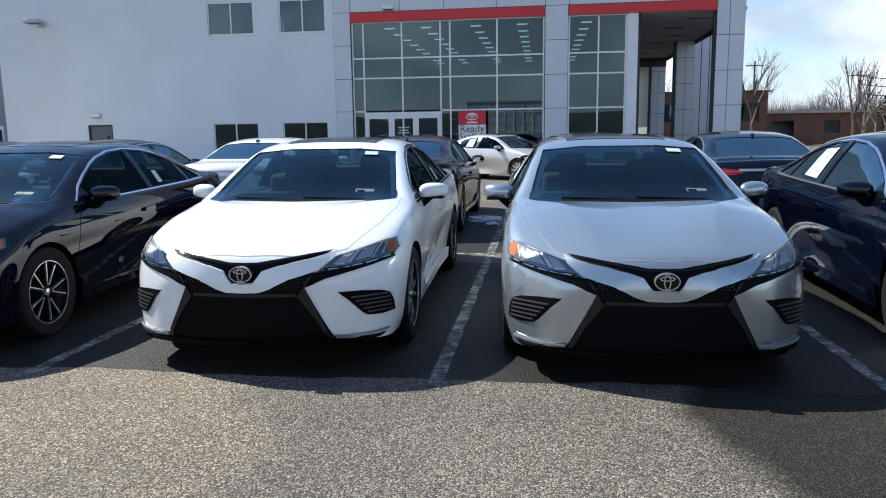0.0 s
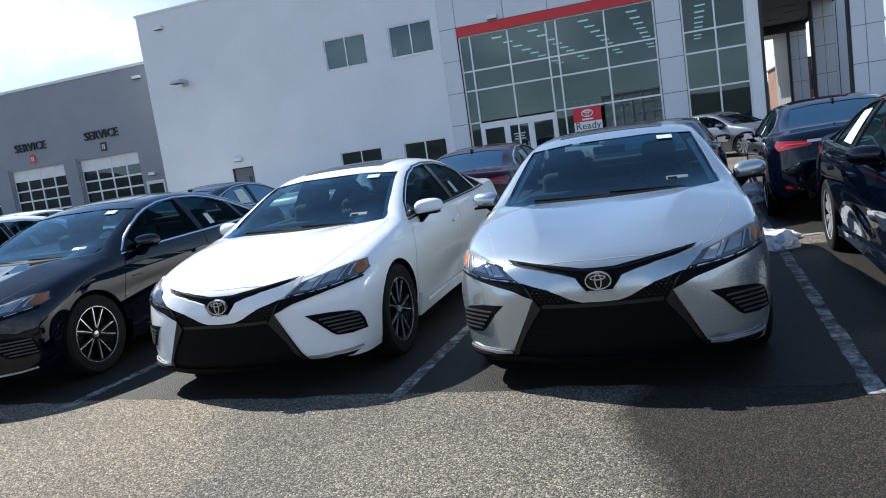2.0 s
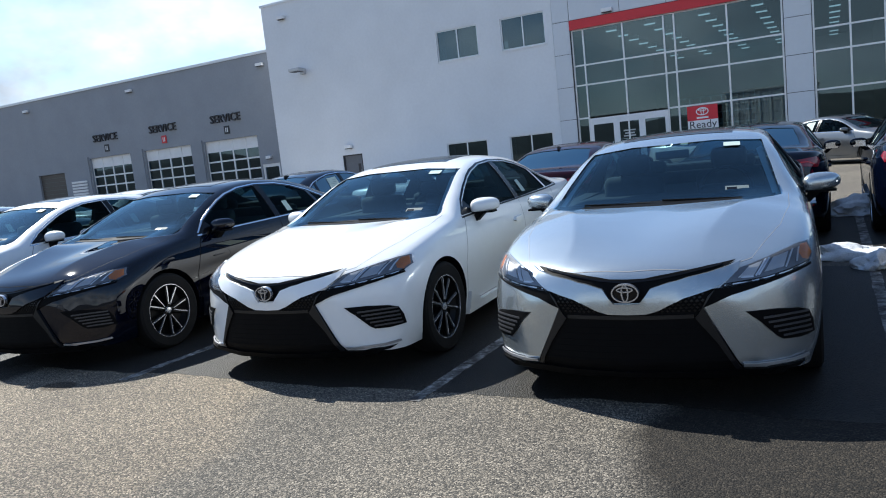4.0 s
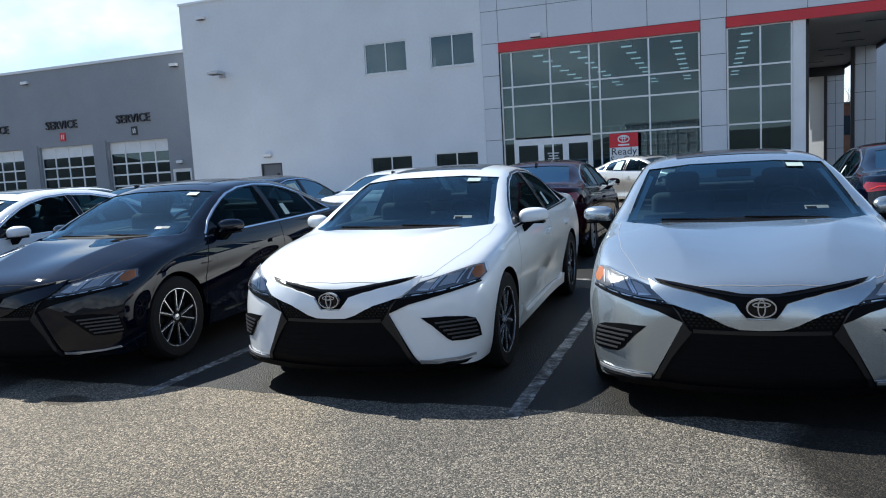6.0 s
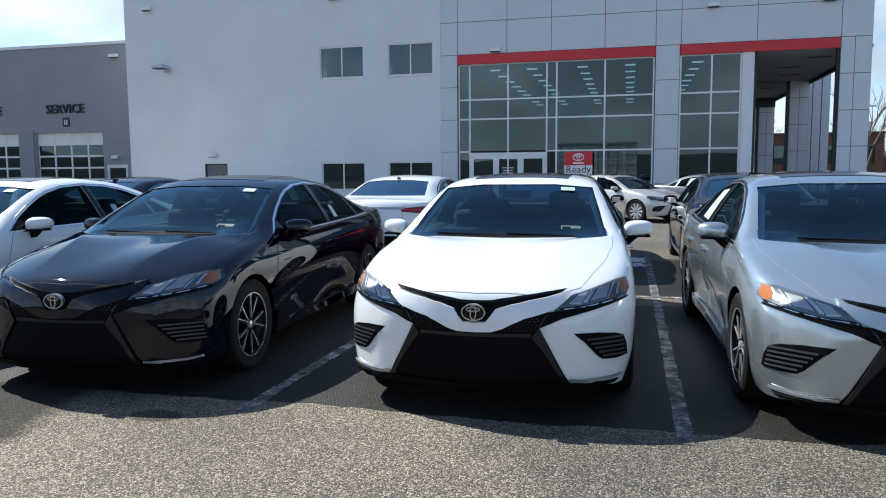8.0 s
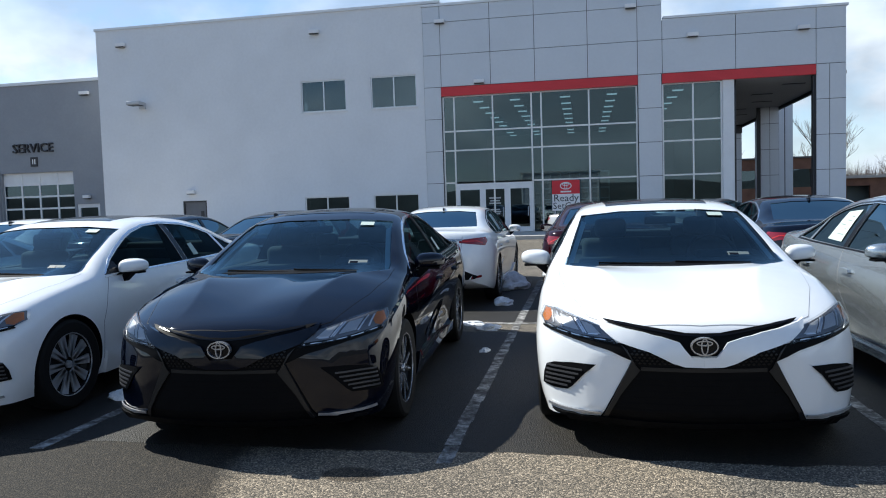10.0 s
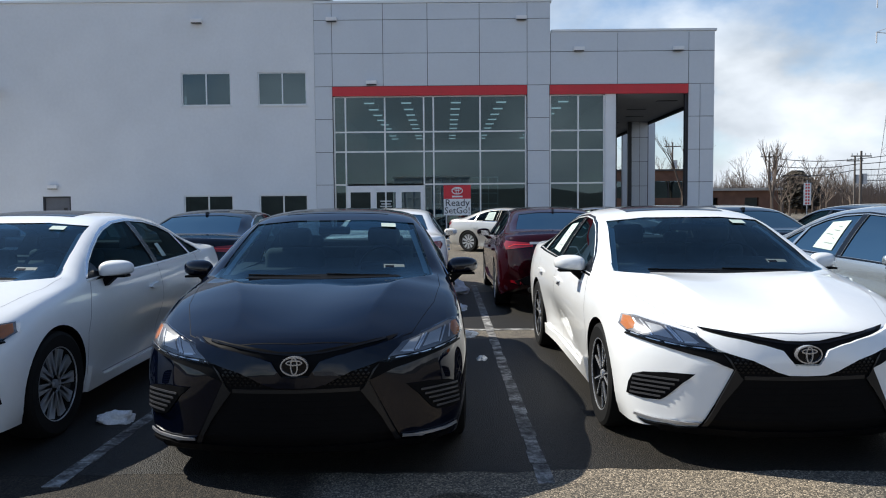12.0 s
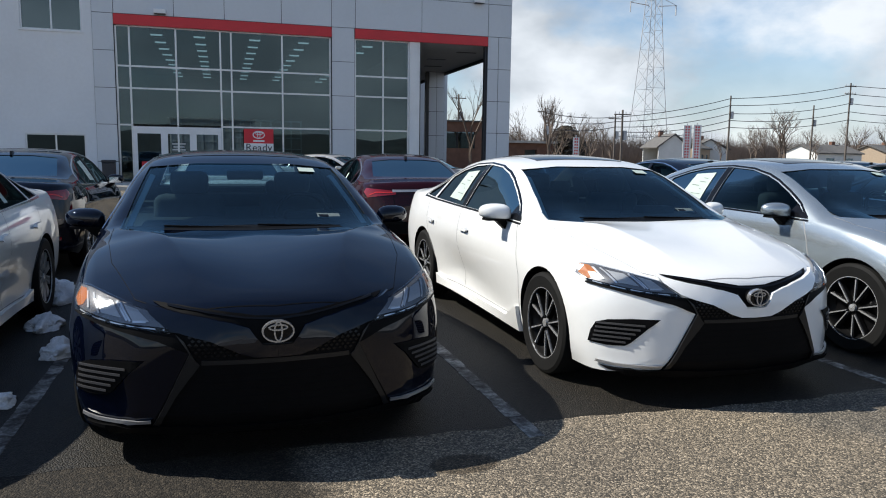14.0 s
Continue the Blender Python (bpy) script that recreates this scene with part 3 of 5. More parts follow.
for i, (a, b) in enumerate(GAR):
    g = thing(f"door_{i + 3}", "closed overhead service door with white top panels and dark panes", "garage door", "service doors", "structure")
    y = WY + 0.18
    cols, z0, rows = 4, 0.0, 6
    cw, rh = (b - a) / cols, 4.06 / rows
    for c in range(cols + 1):
        part("stile", boxes((max(a, a + c * cw - 0.05), min(b, a + c * cw + 0.05), y - 0.02, y + 0.06, 0, 4.06)), WHITE, g)
    for r in range(rows + 1):
        for c in range(cols):
            part("rail", boxes((a + c * cw + (0.05), a + (c + 1) * cw - 0.05, y - 0.018, y + 0.058, max(0, r * rh - 0.05), min(4.06, r * rh + 0.05))), WHITE, g)
    for r in range(rows):
        for c in range(cols):
            top = r == rows - 1
            part("panel" if top else "pane", boxes((a + c * cw + 0.05, a + (c + 1) * cw - 0.05, y + 0.01, y + 0.03, r * rh + 0.05, (r + 1) * rh - 0.05)), WHITE if top else WINGLASS, g)
    cx = (a + b) / 2 - 0.1
    part("track_box", boxes((a - 0.25, a - 0.1, WY - 0.12, WY, 0, 4.2)), STUCCO_DARK, g)
    lt = thing("service_letters", "dark raised letters over a service door", "sign", "service letters", "", (cx, WY, 5.15))
    lettering("writing", "SERVICE", 0.72, 0.06, TEXT, lt, (0, -0.06, 0.02))
    nb = thing("bay_number", "small dark number board over a service door", "sign", "bay numbers", "", (cx, WY, 4.65))
    part("board", boxes((-0.22, 0.22, -0.05, 0, -0.26, 0.26)), RED if i == 1 else TEXT, nb)
    part("mark", boxes((-0.1, -0.04, -0.056, -0.05, -0.14, 0.14), (0.03, 0.1, -0.056, -0.05, -0.14, 0.14)), WHITE, nb)
for x in (-29.1, -40.9, -52.5, -60.0):
    wall_lamp(x, WY, 8.25, 0.55)
wall_lamp(-29.3, WY, 2.6, 0.4)
dd = thing("door_6", "white-framed side door of the service wing", "door", "", "structure")
part("frame", boxes((-30.0, -29.85, WY + 0.05, WY + 0.25, 0, 2.2), (-28.75, -28.6, WY + 0.05, WY + 0.25, 0, 2.2), (-29.85, -28.75, WY + 0.05, WY + 0.25, 2.0, 2.2)), WHITE, dd)
part("pane", boxes((-29.85, -28.75, WY + 0.12, WY + 0.14, 0, 2.0)), WINGLASS, dd)
d7 = thing("door_7", "dark bronze roll-up door of the service wing", "garage door", "", "structure")
for k in range(11):
    part("slat", boxes((-52.4, -49.3, WY + 0.15, WY + 0.2, 0.3 * k, 0.3 * k + 0.285)), mat("bronze_slat", (0.07, 0.06, 0.05), 0.5) if k == 0 else bpy.data.materials["bronze_slat"], d7)
lv = thing("wall_louvre", "pale slatted louvre in the service wing wall", "vent", "", "", (-47.7, WY, 1.9))
for k in range(6):
    part("slat", boxes((-0.85, 0.85, -0.08, 0, -0.6 + 0.22 * k, -0.46 + 0.22 * k)), WHITE, lv)


# ---- sedans ----
from mathutils.bvhtree import BVHTree


def paint(name, color, metal=0.0, rough=0.32, coat=1.0):
    return mat(name, color, rough, metal, coat, noise_amt=0.03, noise_scale=1.2)


PAINT = {
    "white": paint("white_car_paint", (0.80, 0.81, 0.81), 0.0, 0.35),
    "silver": paint("silver_car_paint", (0.43, 0.475, 0.50), 0.78, 0.26),
    "black": mat("black_car_paint", (0.0009, 0.0019, 0.0070), 0.02, 0.0, 0.0, spec=0.45),
    "maroon": mat("maroon_car_paint", (0.016, 0.0009, 0.0025), 0.08, 0.0, 0.0, spec=0.33),
    "navy": mat("navy_car_paint", (0.004, 0.006, 0.014), 0.08, 0.0, 0.0, spec=0.32),
    "grey": paint("grey_car_paint", (0.16, 0.17, 0.18), 0.7, 0.33),
    "pearl": paint("pearl_car_paint", (0.56, 0.54, 0.50), 0.5, 0.3),
}
TRIM = mat("black_plastic", (0.004, 0.004, 0.0045), 0.55, spec=0.06, noise_amt=0.15, noise_scale=20)
GLOSSTRIM = mat("gloss_black", (0.005, 0.005, 0.006), 0.12, spec=0.25)
CABIN = mat("dark_cabin", (0.035, 0.038, 0.042), 0.75, noise_amt=0.1, noise_scale=8)
LINING = mat("pale_pillar_lining", (0.74, 0.75, 0.75), 0.8)
SEAT = mat("seat_cloth", (0.075, 0.08, 0.085), 0.85, noise_amt=0.12, noise_scale=12)
CHROME = mat("chrome", (0.75, 0.76, 0.78), 0.12, 1.0)
DULLSILVER = mat("satin_grey_trim", (0.42, 0.42, 0.43), 0.35, 0.6)
TYRE = mat("tyre_rubber", (0.007, 0.007, 0.007), 0.75, spec=0.2, noise_amt=0.2, noise_scale=10)
RIMDARK = mat("dark_rim", (0.004, 0.004, 0.0045), 0.35, 0.0, spec=0.25)
RIMCUT = mat("machined_rim", (0.74, 0.75, 0.77), 0.26, 0.75)
RIMSILVER = mat("silver_rim_paint", (0.62, 0.63, 0.65), 0.3, 0.65, 0.3)
AMBER = mat("amber_lens", (0.42, 0.15, 0.045), 0.15)
REDLENS = mat("red_lens", (0.20, 0.004, 0.009), 0.12, coat=0.6)
BOWL = mat("lamp_bowl", (0.20, 0.20, 0.21), 0.25, 0.6)
BADGE = mat("badge_metal", (0.50, 0.51, 0.54), 0.22, 0.8)
FRAME = mat("satin_dark_frame", (0.007, 0.007, 0.008), 0.34, 0.0, spec=0.4)
SEAM = mat("shadowed_seam", (0.26, 0.26, 0.27), 0.6)
SLAT = mat("grey_vent_slat", (0.05, 0.05, 0.054), 0.3, 0.0, spec=0.5)
LAMPGREY = mat("lamp_chamber", (0.50, 0.51, 0.53), 0.3, 0.3)
LAMPIN = mat("lamp_reflector", (0.74, 0.76, 0.80), 0.2, 0.5)
PAPER = mat("window_sticker_paper", (0.40, 0.48, 0.44), 0.7, noise_amt=0.05, noise_scale=6)
PERMIT = mat("permit_paper", (0.10, 0.13, 0.135), 0.7, noise_amt=0.3, noise_scale=90)
PRINT = mat("sticker_print", (0.16, 0.19, 0.18), 0.7)
MESHGREY = mat("grille_mesh_grey", (0.004, 0.004, 0.005), 0.25, 0.0, spec=0.22)
CARGLASS = glass("car_glass", (0.50, 0.66, 0.72), 0.01, 1.45, (0.66, 0.9, 1.0))
SIDEGLASS = glass("tinted_car_glass", (0.27, 0.36, 0.38), 0.01, 1.2, (0.20, 0.28, 0.31))
LENS = glass("clear_lens", (0.92, 0.93, 0.94), 0.02, 1.3)


def curve(table, at):
    """A smooth curve through (place, value) pairs with no overshoot."""
    x, v = np.array([p[0] for p in table]), np.array([p[1] for p in table])
    h, d = np.diff(x), np.diff(v) / np.diff(x)
    m = np.zeros(len(x))
    m[0], m[-1] = d[0], d[-1]
    for i in range(1, len(x) - 1):
        if d[i - 1] * d[i] > 0:
            a, b = 2 * h[i] + h[i - 1], h[i] + 2 * h[i - 1]
            m[i] = (a + b) / (a / d[i - 1] + b / d[i])
    i = np.clip(np.searchsorted(x, at) - 1, 0, len(h) - 1)
    t = (at - x[i]) / h[i]
    return (2 * t**3 - 3 * t**2 + 1) * v[i] + (t**3 - 2 * t**2 + t) * h[i] * m[i] + (3 * t**2 - 2 * t**3) * v[i + 1] + (t**3 - t**2) * h[i] * m[i + 1]


# lines along the body: place from the nose, half width or height
ROOF_Z = [(0, .60), (.03, .69), (.08, .748), (.15, .782), (.3, .825), (.6, .89), (1.0, .955), (1.27, .995), (1.6, 1.165), (2.0, 1.345), (2.3, 1.42), (2.7, 1.445), (3.2, 1.415), (3.6, 1.33), (3.9, 1.225), (4.2, 1.125), (4.5, 1.09), (4.7, 1.085), (4.8, 1.0), (4.88, .78)]
EDGE_X = [(0, .42), (.08, .40), (.3, .36), (.6, .41), (1.0, .53), (1.27, .745), (1.6, .712), (2.0, .65), (2.3, .612), (2.7, .59), (3.2, .585), (3.6, .59), (3.9, .60), (4.2, .62), (4.5, .6), (4.7, .56), (4.88, .42)]
EDGE_Z = [(0, .585), (.03, .675), (.08, .735), (.15, .772), (.3, .831), (.6, .920), (1.0, .989), (1.27, .990), (1.6, 1.125), (2.0, 1.295), (2.3, 1.365), (2.7, 1.388), (3.2, 1.36), (3.6, 1.28), (3.9, 1.18), (4.2, 1.10), (4.5, 1.072), (4.7, 1.06), (4.8, .97), (4.88, .75)]
BELT_X = [(0, .55), (.05, .67), (.1, .73), (.2, .782), (.4, .822), (.6, .842), (1.0, .86), (1.6, .868), (2.7, .872), (3.6, .868), (4.2, .85), (4.5, .825), (4.7, .77), (4.88, .58)]
BELT_Z = [(0, .555), (.03, .63), (.08, .69), (.15, .73), (.3, .775), (.6, .845), (1.0, .905), (1.6, .945), (2.0, .955), (2.7, .975), (3.2, .992), (3.6, 1.005), (4.2, 1.03), (4.5, 1.03), (4.7, 1.01), (4.8, .92), (4.88, .72)]
WIDE_X = [(0, .61), (.05, .75), (.1, .82), (.2, .882), (.4, .915), (.7, .925), (1.0, .925), (4.0, .92), (4.5, .905), (4.7, .87), (4.82, .79), (4.88, .64)]
WIDE_Z = [(0, .48), (.1, .55), (.3, .61), (.7, .67), (1.0, .69), (2.0, .695), (2.8, .70), (4.0, .76), (4.5, .74), (4.88, .60)]
LOW_X = [(0, .61), (.05, .76), (.1, .83), (.2, .878), (.4, .902), (.7, .908), (1.0, .905), (2.0, .865), (2.8, .828), (3.4, .875), (4.0, .90), (4.5, .885), (4.7, .85), (4.88, .64)]
LOW_Z = [(0, .36), (.1, .33), (.5, .32), (1.4, .32), (2.0, .35), (2.8, .385), (3.4, .34), (4.0, .32), (4.6, .38), (4.88, .47)]
SILL_X = [(0, .59), (.05, .73), (.1, .80), (.2, .845), (.5, .86), (1.0, .86), (4.0, .86), (4.5, .84), (4.7, .80), (4.88, .60)]
SILL_Z = [(0, .27), (.03, .21), (.1, .185), (.3, .18), (1.0, .18), (4.0, .19), (4.5, .24), (4.8, .33), (4.88, .40)]


def bow(x, y):
    """The plan curve of nose and tail: corners lie further in than the middle."""
    k = (abs(x) / 0.92) ** 2.5
    return y + (0.05 + 0.29 * k) * max(0.0, 1 - y / 1.25) ** 1.3 - 0.26 * k * max(0.0, (y - 3.95) / 0.93) ** 1.3


def section(y):
    c = lambda t: float(curve(t, y))
    zs = c(SILL_Z)
    key = [(0.0, zs - 0.015), (c(SILL_X), zs), (c(LOW_X), c(LOW_Z)), (c(WIDE_X), c(WIDE_Z)), (c(BELT_X), c(BELT_Z)), (c(EDGE_X), c(EDGE_Z)), (0.0, c(ROOF_Z))]
    p = [np.array(k) for k in key]
    tan = [np.array((1, 0)) * 0.3, (p[2] - p[1]) * 0.6] + [(p[i + 1] - p[i - 1]) * 0.5 for i in range(2, 6)] + [np.array((-1.0, 0)) * p[5][0]]
    cabin = 0.35 if 1.3 < y < 4.4 else 0.6
    tan[4] = tan[4] * cabin
    tan[5] = tan[5] * (0.6 if 1.3 < y < 4.4 else 0.03 if 0.2 < y < 1.3 else 0.8)
    out = []
    for i, n in enumerate((2, 3, 6, 5, 7, 8)):
        for k in range(n):
            t = k / n
            ta, tb = tan[i], tan[i + 1]
            if i == 0:
                ta, tb = (p[1] - p[0]), (p[1] - p[0])
            out.append((2 * t**3 - 3 * t**2 + 1) * p[i] + (t**3 - 2 * t**2 + t) * ta + (3 * t**2 - 2 * t**3) * p[i + 1] + (t**3 - t**2) * tb)
    out.append(p[6])
    return [(float(max(0.0, q[0])), float(q[1])) for q in out]


def shell():
    """The closed body of a sedan, nose at y = 0, tail at 4.88."""
    ys = [0, .012, .03, .055, .085, .12, .17, .23, .3] + list(np.linspace(.38, 4.5, 56)) + [4.57, 4.63, 4.68, 4.72, 4.76, 4.8, 4.83, 4.855, 4.87, 4.88]
    bm = bmesh.new()
    rows = []
    for y in ys:
        s = section(float(y))
        n = len(s)
        right = [bm.verts.new((x, bow(x, y), z)) for x, z in s]
        lft = [right[0]] + [bm.verts.new((-x, bow(x, y), z)) for x, z in s[1:-1]] + [right[-1]]
        rows.append((right, lft, s, y))
    for (r0, l0, _, _), (r1, l1, _, _) in zip(rows, rows[1:]):
        for i in range(len(r0) - 1):
            bm.faces.new((r0[i], r0[i + 1], r1[i + 1], r1[i]))
            bm.faces.new((l0[i + 1], l0[i], l1[i], l1[i + 1]))
    for r, l, s, y in (rows[0], rows[-1]):
        m, last = 10, None
        for i, (x, z) in enumerate(s):
            if i in (0, len(s) - 1):
                line = [r[i]] * (m + 1)
            else:
                line = [l[i]] + [bm.verts.new((x * (2 * j / m - 1), bow(x * (2 * j / m - 1), y), z)) for j in range(1, m)] + [r[i]]
            if last:
                for j in range(m):
                    q = list(dict.fromkeys((last[j], last[j + 1], line[j + 1], line[j])))
                    if len(q) > 2:
                        bm.faces.new(q)
            last = line
    bmesh.ops.recalc_face_normals(bm, faces=bm.faces[:])
    return bm


SHELL = shell()
TREE = BVHTree.FromBMesh(SHELL)
VIEW = {"F": (Vector((0, 1, 0)), lambda a, b: (a, -2, b)), "R": (Vector((0, -1, 0)), lambda a, b: (a, 8, b)), "S": (Vector((-1, 0, 0)), lambda a, b: (3, a, b)), "T": (Vector((0, 0, -1)), lambda a, b: (a, b, 4))}


def laid(poly, view, off=0.003, rim=0.012, step=0.07, flip=False, bm=None, sink=0.0):
    """An outline drawn in the front (F), rear (R), side (S) or top (T) view, laid on the body's surface as a panel with a rim."""
    tmp = bmesh.new()
    vs = [tmp.verts.new((p[0], p[1], 0)) for p in poly]
    tmp.faces.new(vs)
    for ax in (0, 1):
        lo, hi = min(p[ax] for p in poly), max(p[ax] for p in poly)
        k = math.floor(lo / step) + 1
        while k * step < hi:
            co, no = [0, 0, 0], [0, 0, 0]
            co[ax], no[ax] = k * step, 1
            bmesh.ops.bisect_plane(tmp, geom=tmp.verts[:] + tmp.edges[:] + tmp.faces[:], plane_co=co, plane_no=no, dist=1e-6)
            k += 1
    bmesh.ops.triangulate(tmp, faces=[f for f in tmp.faces if len(f.verts) > 4])
    way, start = VIEW[view]
    for v in tmp.verts:
        a = Vector(start(v.co.x, v.co.y))
        hit, no, _, _ = TREE.ray_cast(a, way)
        if hit is None:
            hit, no, _, _ = TREE.find_nearest(Vector((a.x if view != "S" else 0.85, a.y if view in "ST" else (0.4 if view == "F" else 4.5), a.z if view != "T" else 0.8)))
        if no.dot(way) > 0:
            no = -no
        v.co = hit + no * off + way * sink
    if rim:
        edges = [e for e in tmp.edges if e.is_boundary]
        ext = bmesh.ops.extrude_edge_only(tmp, edges=edges)
        for v in [g for g in ext["geom"] if isinstance(g, bmesh.types.BMVert)]:
            v.co += way * rim
    if flip:
        for v in tmp.verts:
            v.co.x = -v.co.x
    if bm is None:
        return tmp
    me = bpy.data.meshes.new("tmp")
    tmp.to_mesh(me)
    tmp.free()
    bm.from_mesh(me)
    bpy.data.meshes.remove(me)
    return bm


def ribbon(pts, width, view, off=0.003, rim=0.006, step=0.07, flip=False, bm=None):
    """A strip of the given width along a line drawn in a view."""
    bm = bm or bmesh.new()
    P = [Vector(p) for p in pts]
    side = []
    for i in range(len(P)):
        d = (P[min(i + 1, len(P) - 1)] - P[max(i - 1, 0)]).normalized()
        side.append(Vector((-d.y, d.x)) * width / 2)
    for i in range(len(P) - 1):
        laid([P[i] + side[i], P[i + 1] + side[i + 1], P[i + 1] - side[i + 1], P[i] - side[i]], view, off, rim, step, flip, bm)
    return bm


def mirrored(half):
    """A closed outline from its half at x >= 0, given from top to bottom."""
    return half + [(-x, z) for x, z in reversed(half) if x > 1e-6]


# outlines, in metres
SHIELD = [(-.735, .975), (.735, .975), (.675, 1.15), (.605, 1.325), (.3, 1.352), (-.3, 1.352), (-.605, 1.325), (-.675, 1.15)]
REARSCREEN = [(-.62, 1.125), (.62, 1.125), (.565, 1.25), (.52, 1.335), (.25, 1.36), (-.25, 1.36), (-.52, 1.335), (-.565, 1.25)]
DOORGLASS = [[(1.50, .966), (1.62, 1.062), (1.80, 1.158), (1.97, 1.236), (2.12, 1.287), (2.35, 1.336), (2.62, 1.352), (2.66, .99)], [(2.74, .992), (2.71, 1.35), (3.0, 1.335), (3.25, 1.29), (3.46, 1.225), (3.52, 1.018)], [(3.57, 1.02), (3.52, 1.205), (3.68, 1.14), (3.8, 1.075), (3.84, 1.035)]]
WHEELS = [0.955, 3.78]
WR = 0.338


def cut(bm_body):
    """Cuts wheel arches and window openings right through the body, leaving the pillars."""
    ob = new("tmp", finish(bm_body, "sedan_body", [PAINT["white"], TRIM, CABIN], 32))
    made = [ob]
    arch = bmesh.new()
    for y in WHEELS:
        for s in (1, -1):
            prism([(y + 0.375 * math.cos(a * math.tau / 40), WR + 0.375 * math.sin(a * math.tau / 40)) for a in range(40)], 0, s * 0.60, s * 1.2, arch)
    jobs = [(arch, 1), (prism(SHIELD, 1, 1.275, 3.3), 2), (prism(REARSCREEN, 1, 3.1, 4.4), 2)]
    jobs += [(prism(g, 0, -1.2, 1.2), 2) for g in DOORGLASS]
    for bm, k in jobs:
        c = new("tmp", finish(bm, "tmp", [PAINT["white"], TRIM, CABIN]))
        c.data.polygons.foreach_set("material_index", [k] * len(c.data.polygons))
        made.append(c)
        md = ob.modifiers.new("cut", "BOOLEAN")
        md.operation, md.object, md.solver = "DIFFERENCE", c, "EXACT"
    me = bpy.data.meshes.new_from_object(ob.evaluated_get(bpy.context.evaluated_depsgraph_get()))
    for o in made:
        bpy.data.objects.remove(o)
    me.name = "sedan_body"
    return me


def spokes(kind):
    bm = bmesh.new()
    n = 5 if kind == "sport" else 10
    for i in range(n):
        a = i * math.tau / n
        for da in ((-0.16, 0.16) if kind == "sport" else (-0.05, 0.05)):
            w0, w1 = (0.0035, 0.0052) if kind == "sport" else (0.014, 0.019)
            c0, c1 = a + da * 0.8, a + da * 1.6
            p, q = Vector((math.cos(c0), math.sin(c0))) * 0.055, Vector((math.cos(c1), math.sin(c1))) * 0.222
            t = (q - p).normalized()
            s = Vector((-t.y, t.x))
            prism([p + s * w0, p - s * w0, q - s * w1, q + s * w1], 0, 0.080 if kind == "sport" else 0.070, 0.088, bm)
    lathe([(0.229, 0.07), (0.233, 0.07), (0.236, 0.104), (0.231, 0.104)], 40, bm)
    lathe([(0.0005, 0.07), (0.03, 0.07), (0.027, 0.09), (0.0005, 0.094)], 20, bm)
    return bm


TYREMESH = finish(lathe([(0.236, -0.1), (0.31, -0.112), (0.331, -0.1), (WR, -0.08), (WR, 0.08), (0.331, 0.1), (0.31, 0.112), (0.236, 0.104), (0.225, 0.09), (0.225, -0.09)], 44), "tyre", TYRE, 35)
def spoke_webs():
    """Dark spoke bodies behind the bright machined edges."""
    bm = bmesh.new()
    for i in range(5):
        for da in (-0.16, 0.16):
            a = i * math.tau / 5
            p, q = Vector((math.cos(a + da * 0.8), math.sin(a + da * 0.8))) * 0.04, Vector((math.cos(a + da * 1.6), math.sin(a + da * 1.6))) * 0.226
            t = (q - p).normalized()
            k = Vector((-t.y, t.x))
            prism([p + k * 0.012, p - k * 0.012, q - k * 0.016, q + k * 0.016], 0, 0.045, 0.079, bm)
    return bm


WEBMESH = finish(spoke_webs(), "rim_web", RIMDARK)
RIMMESH = finish(lathe([(0.0005, 0.02), (0.2, 0.03), (0.228, 0.07), (0.232, 0.1), (0.236, 0.1), (0.236, -0.1), (0.2, -0.1), (0.0005, -0.05)], 32), "rim", RIMDARK, 35)
SPOKEMESH = {"sport": finish(spokes("sport"), "spokes", RIMCUT), "touring": finish(spokes("touring"), "spokes", RIMSILVER)}


def wheel(parent, x, y, kind, angle):
    w = new("wheel", RIMMESH)
    w.parent = parent
    w.matrix_basis = Matrix.Translation((x, y, WR)) @ Euler((angle, 0, 0 if x > 0 else math.pi)).to_matrix().to_4x4()
    for nm, me in [("tyre", TYREMESH), ("spokes", SPOKEMESH[kind])] + ([("rim_web", WEBMESH)] if kind == "sport" else []):
        o = new(nm, me)
        o.parent = w
    return w


def under(name, bm, material, parent, smooth=False, label=""):
    return part(name, bm, material, parent, label, smooth)


BODY = cut(SHELL)


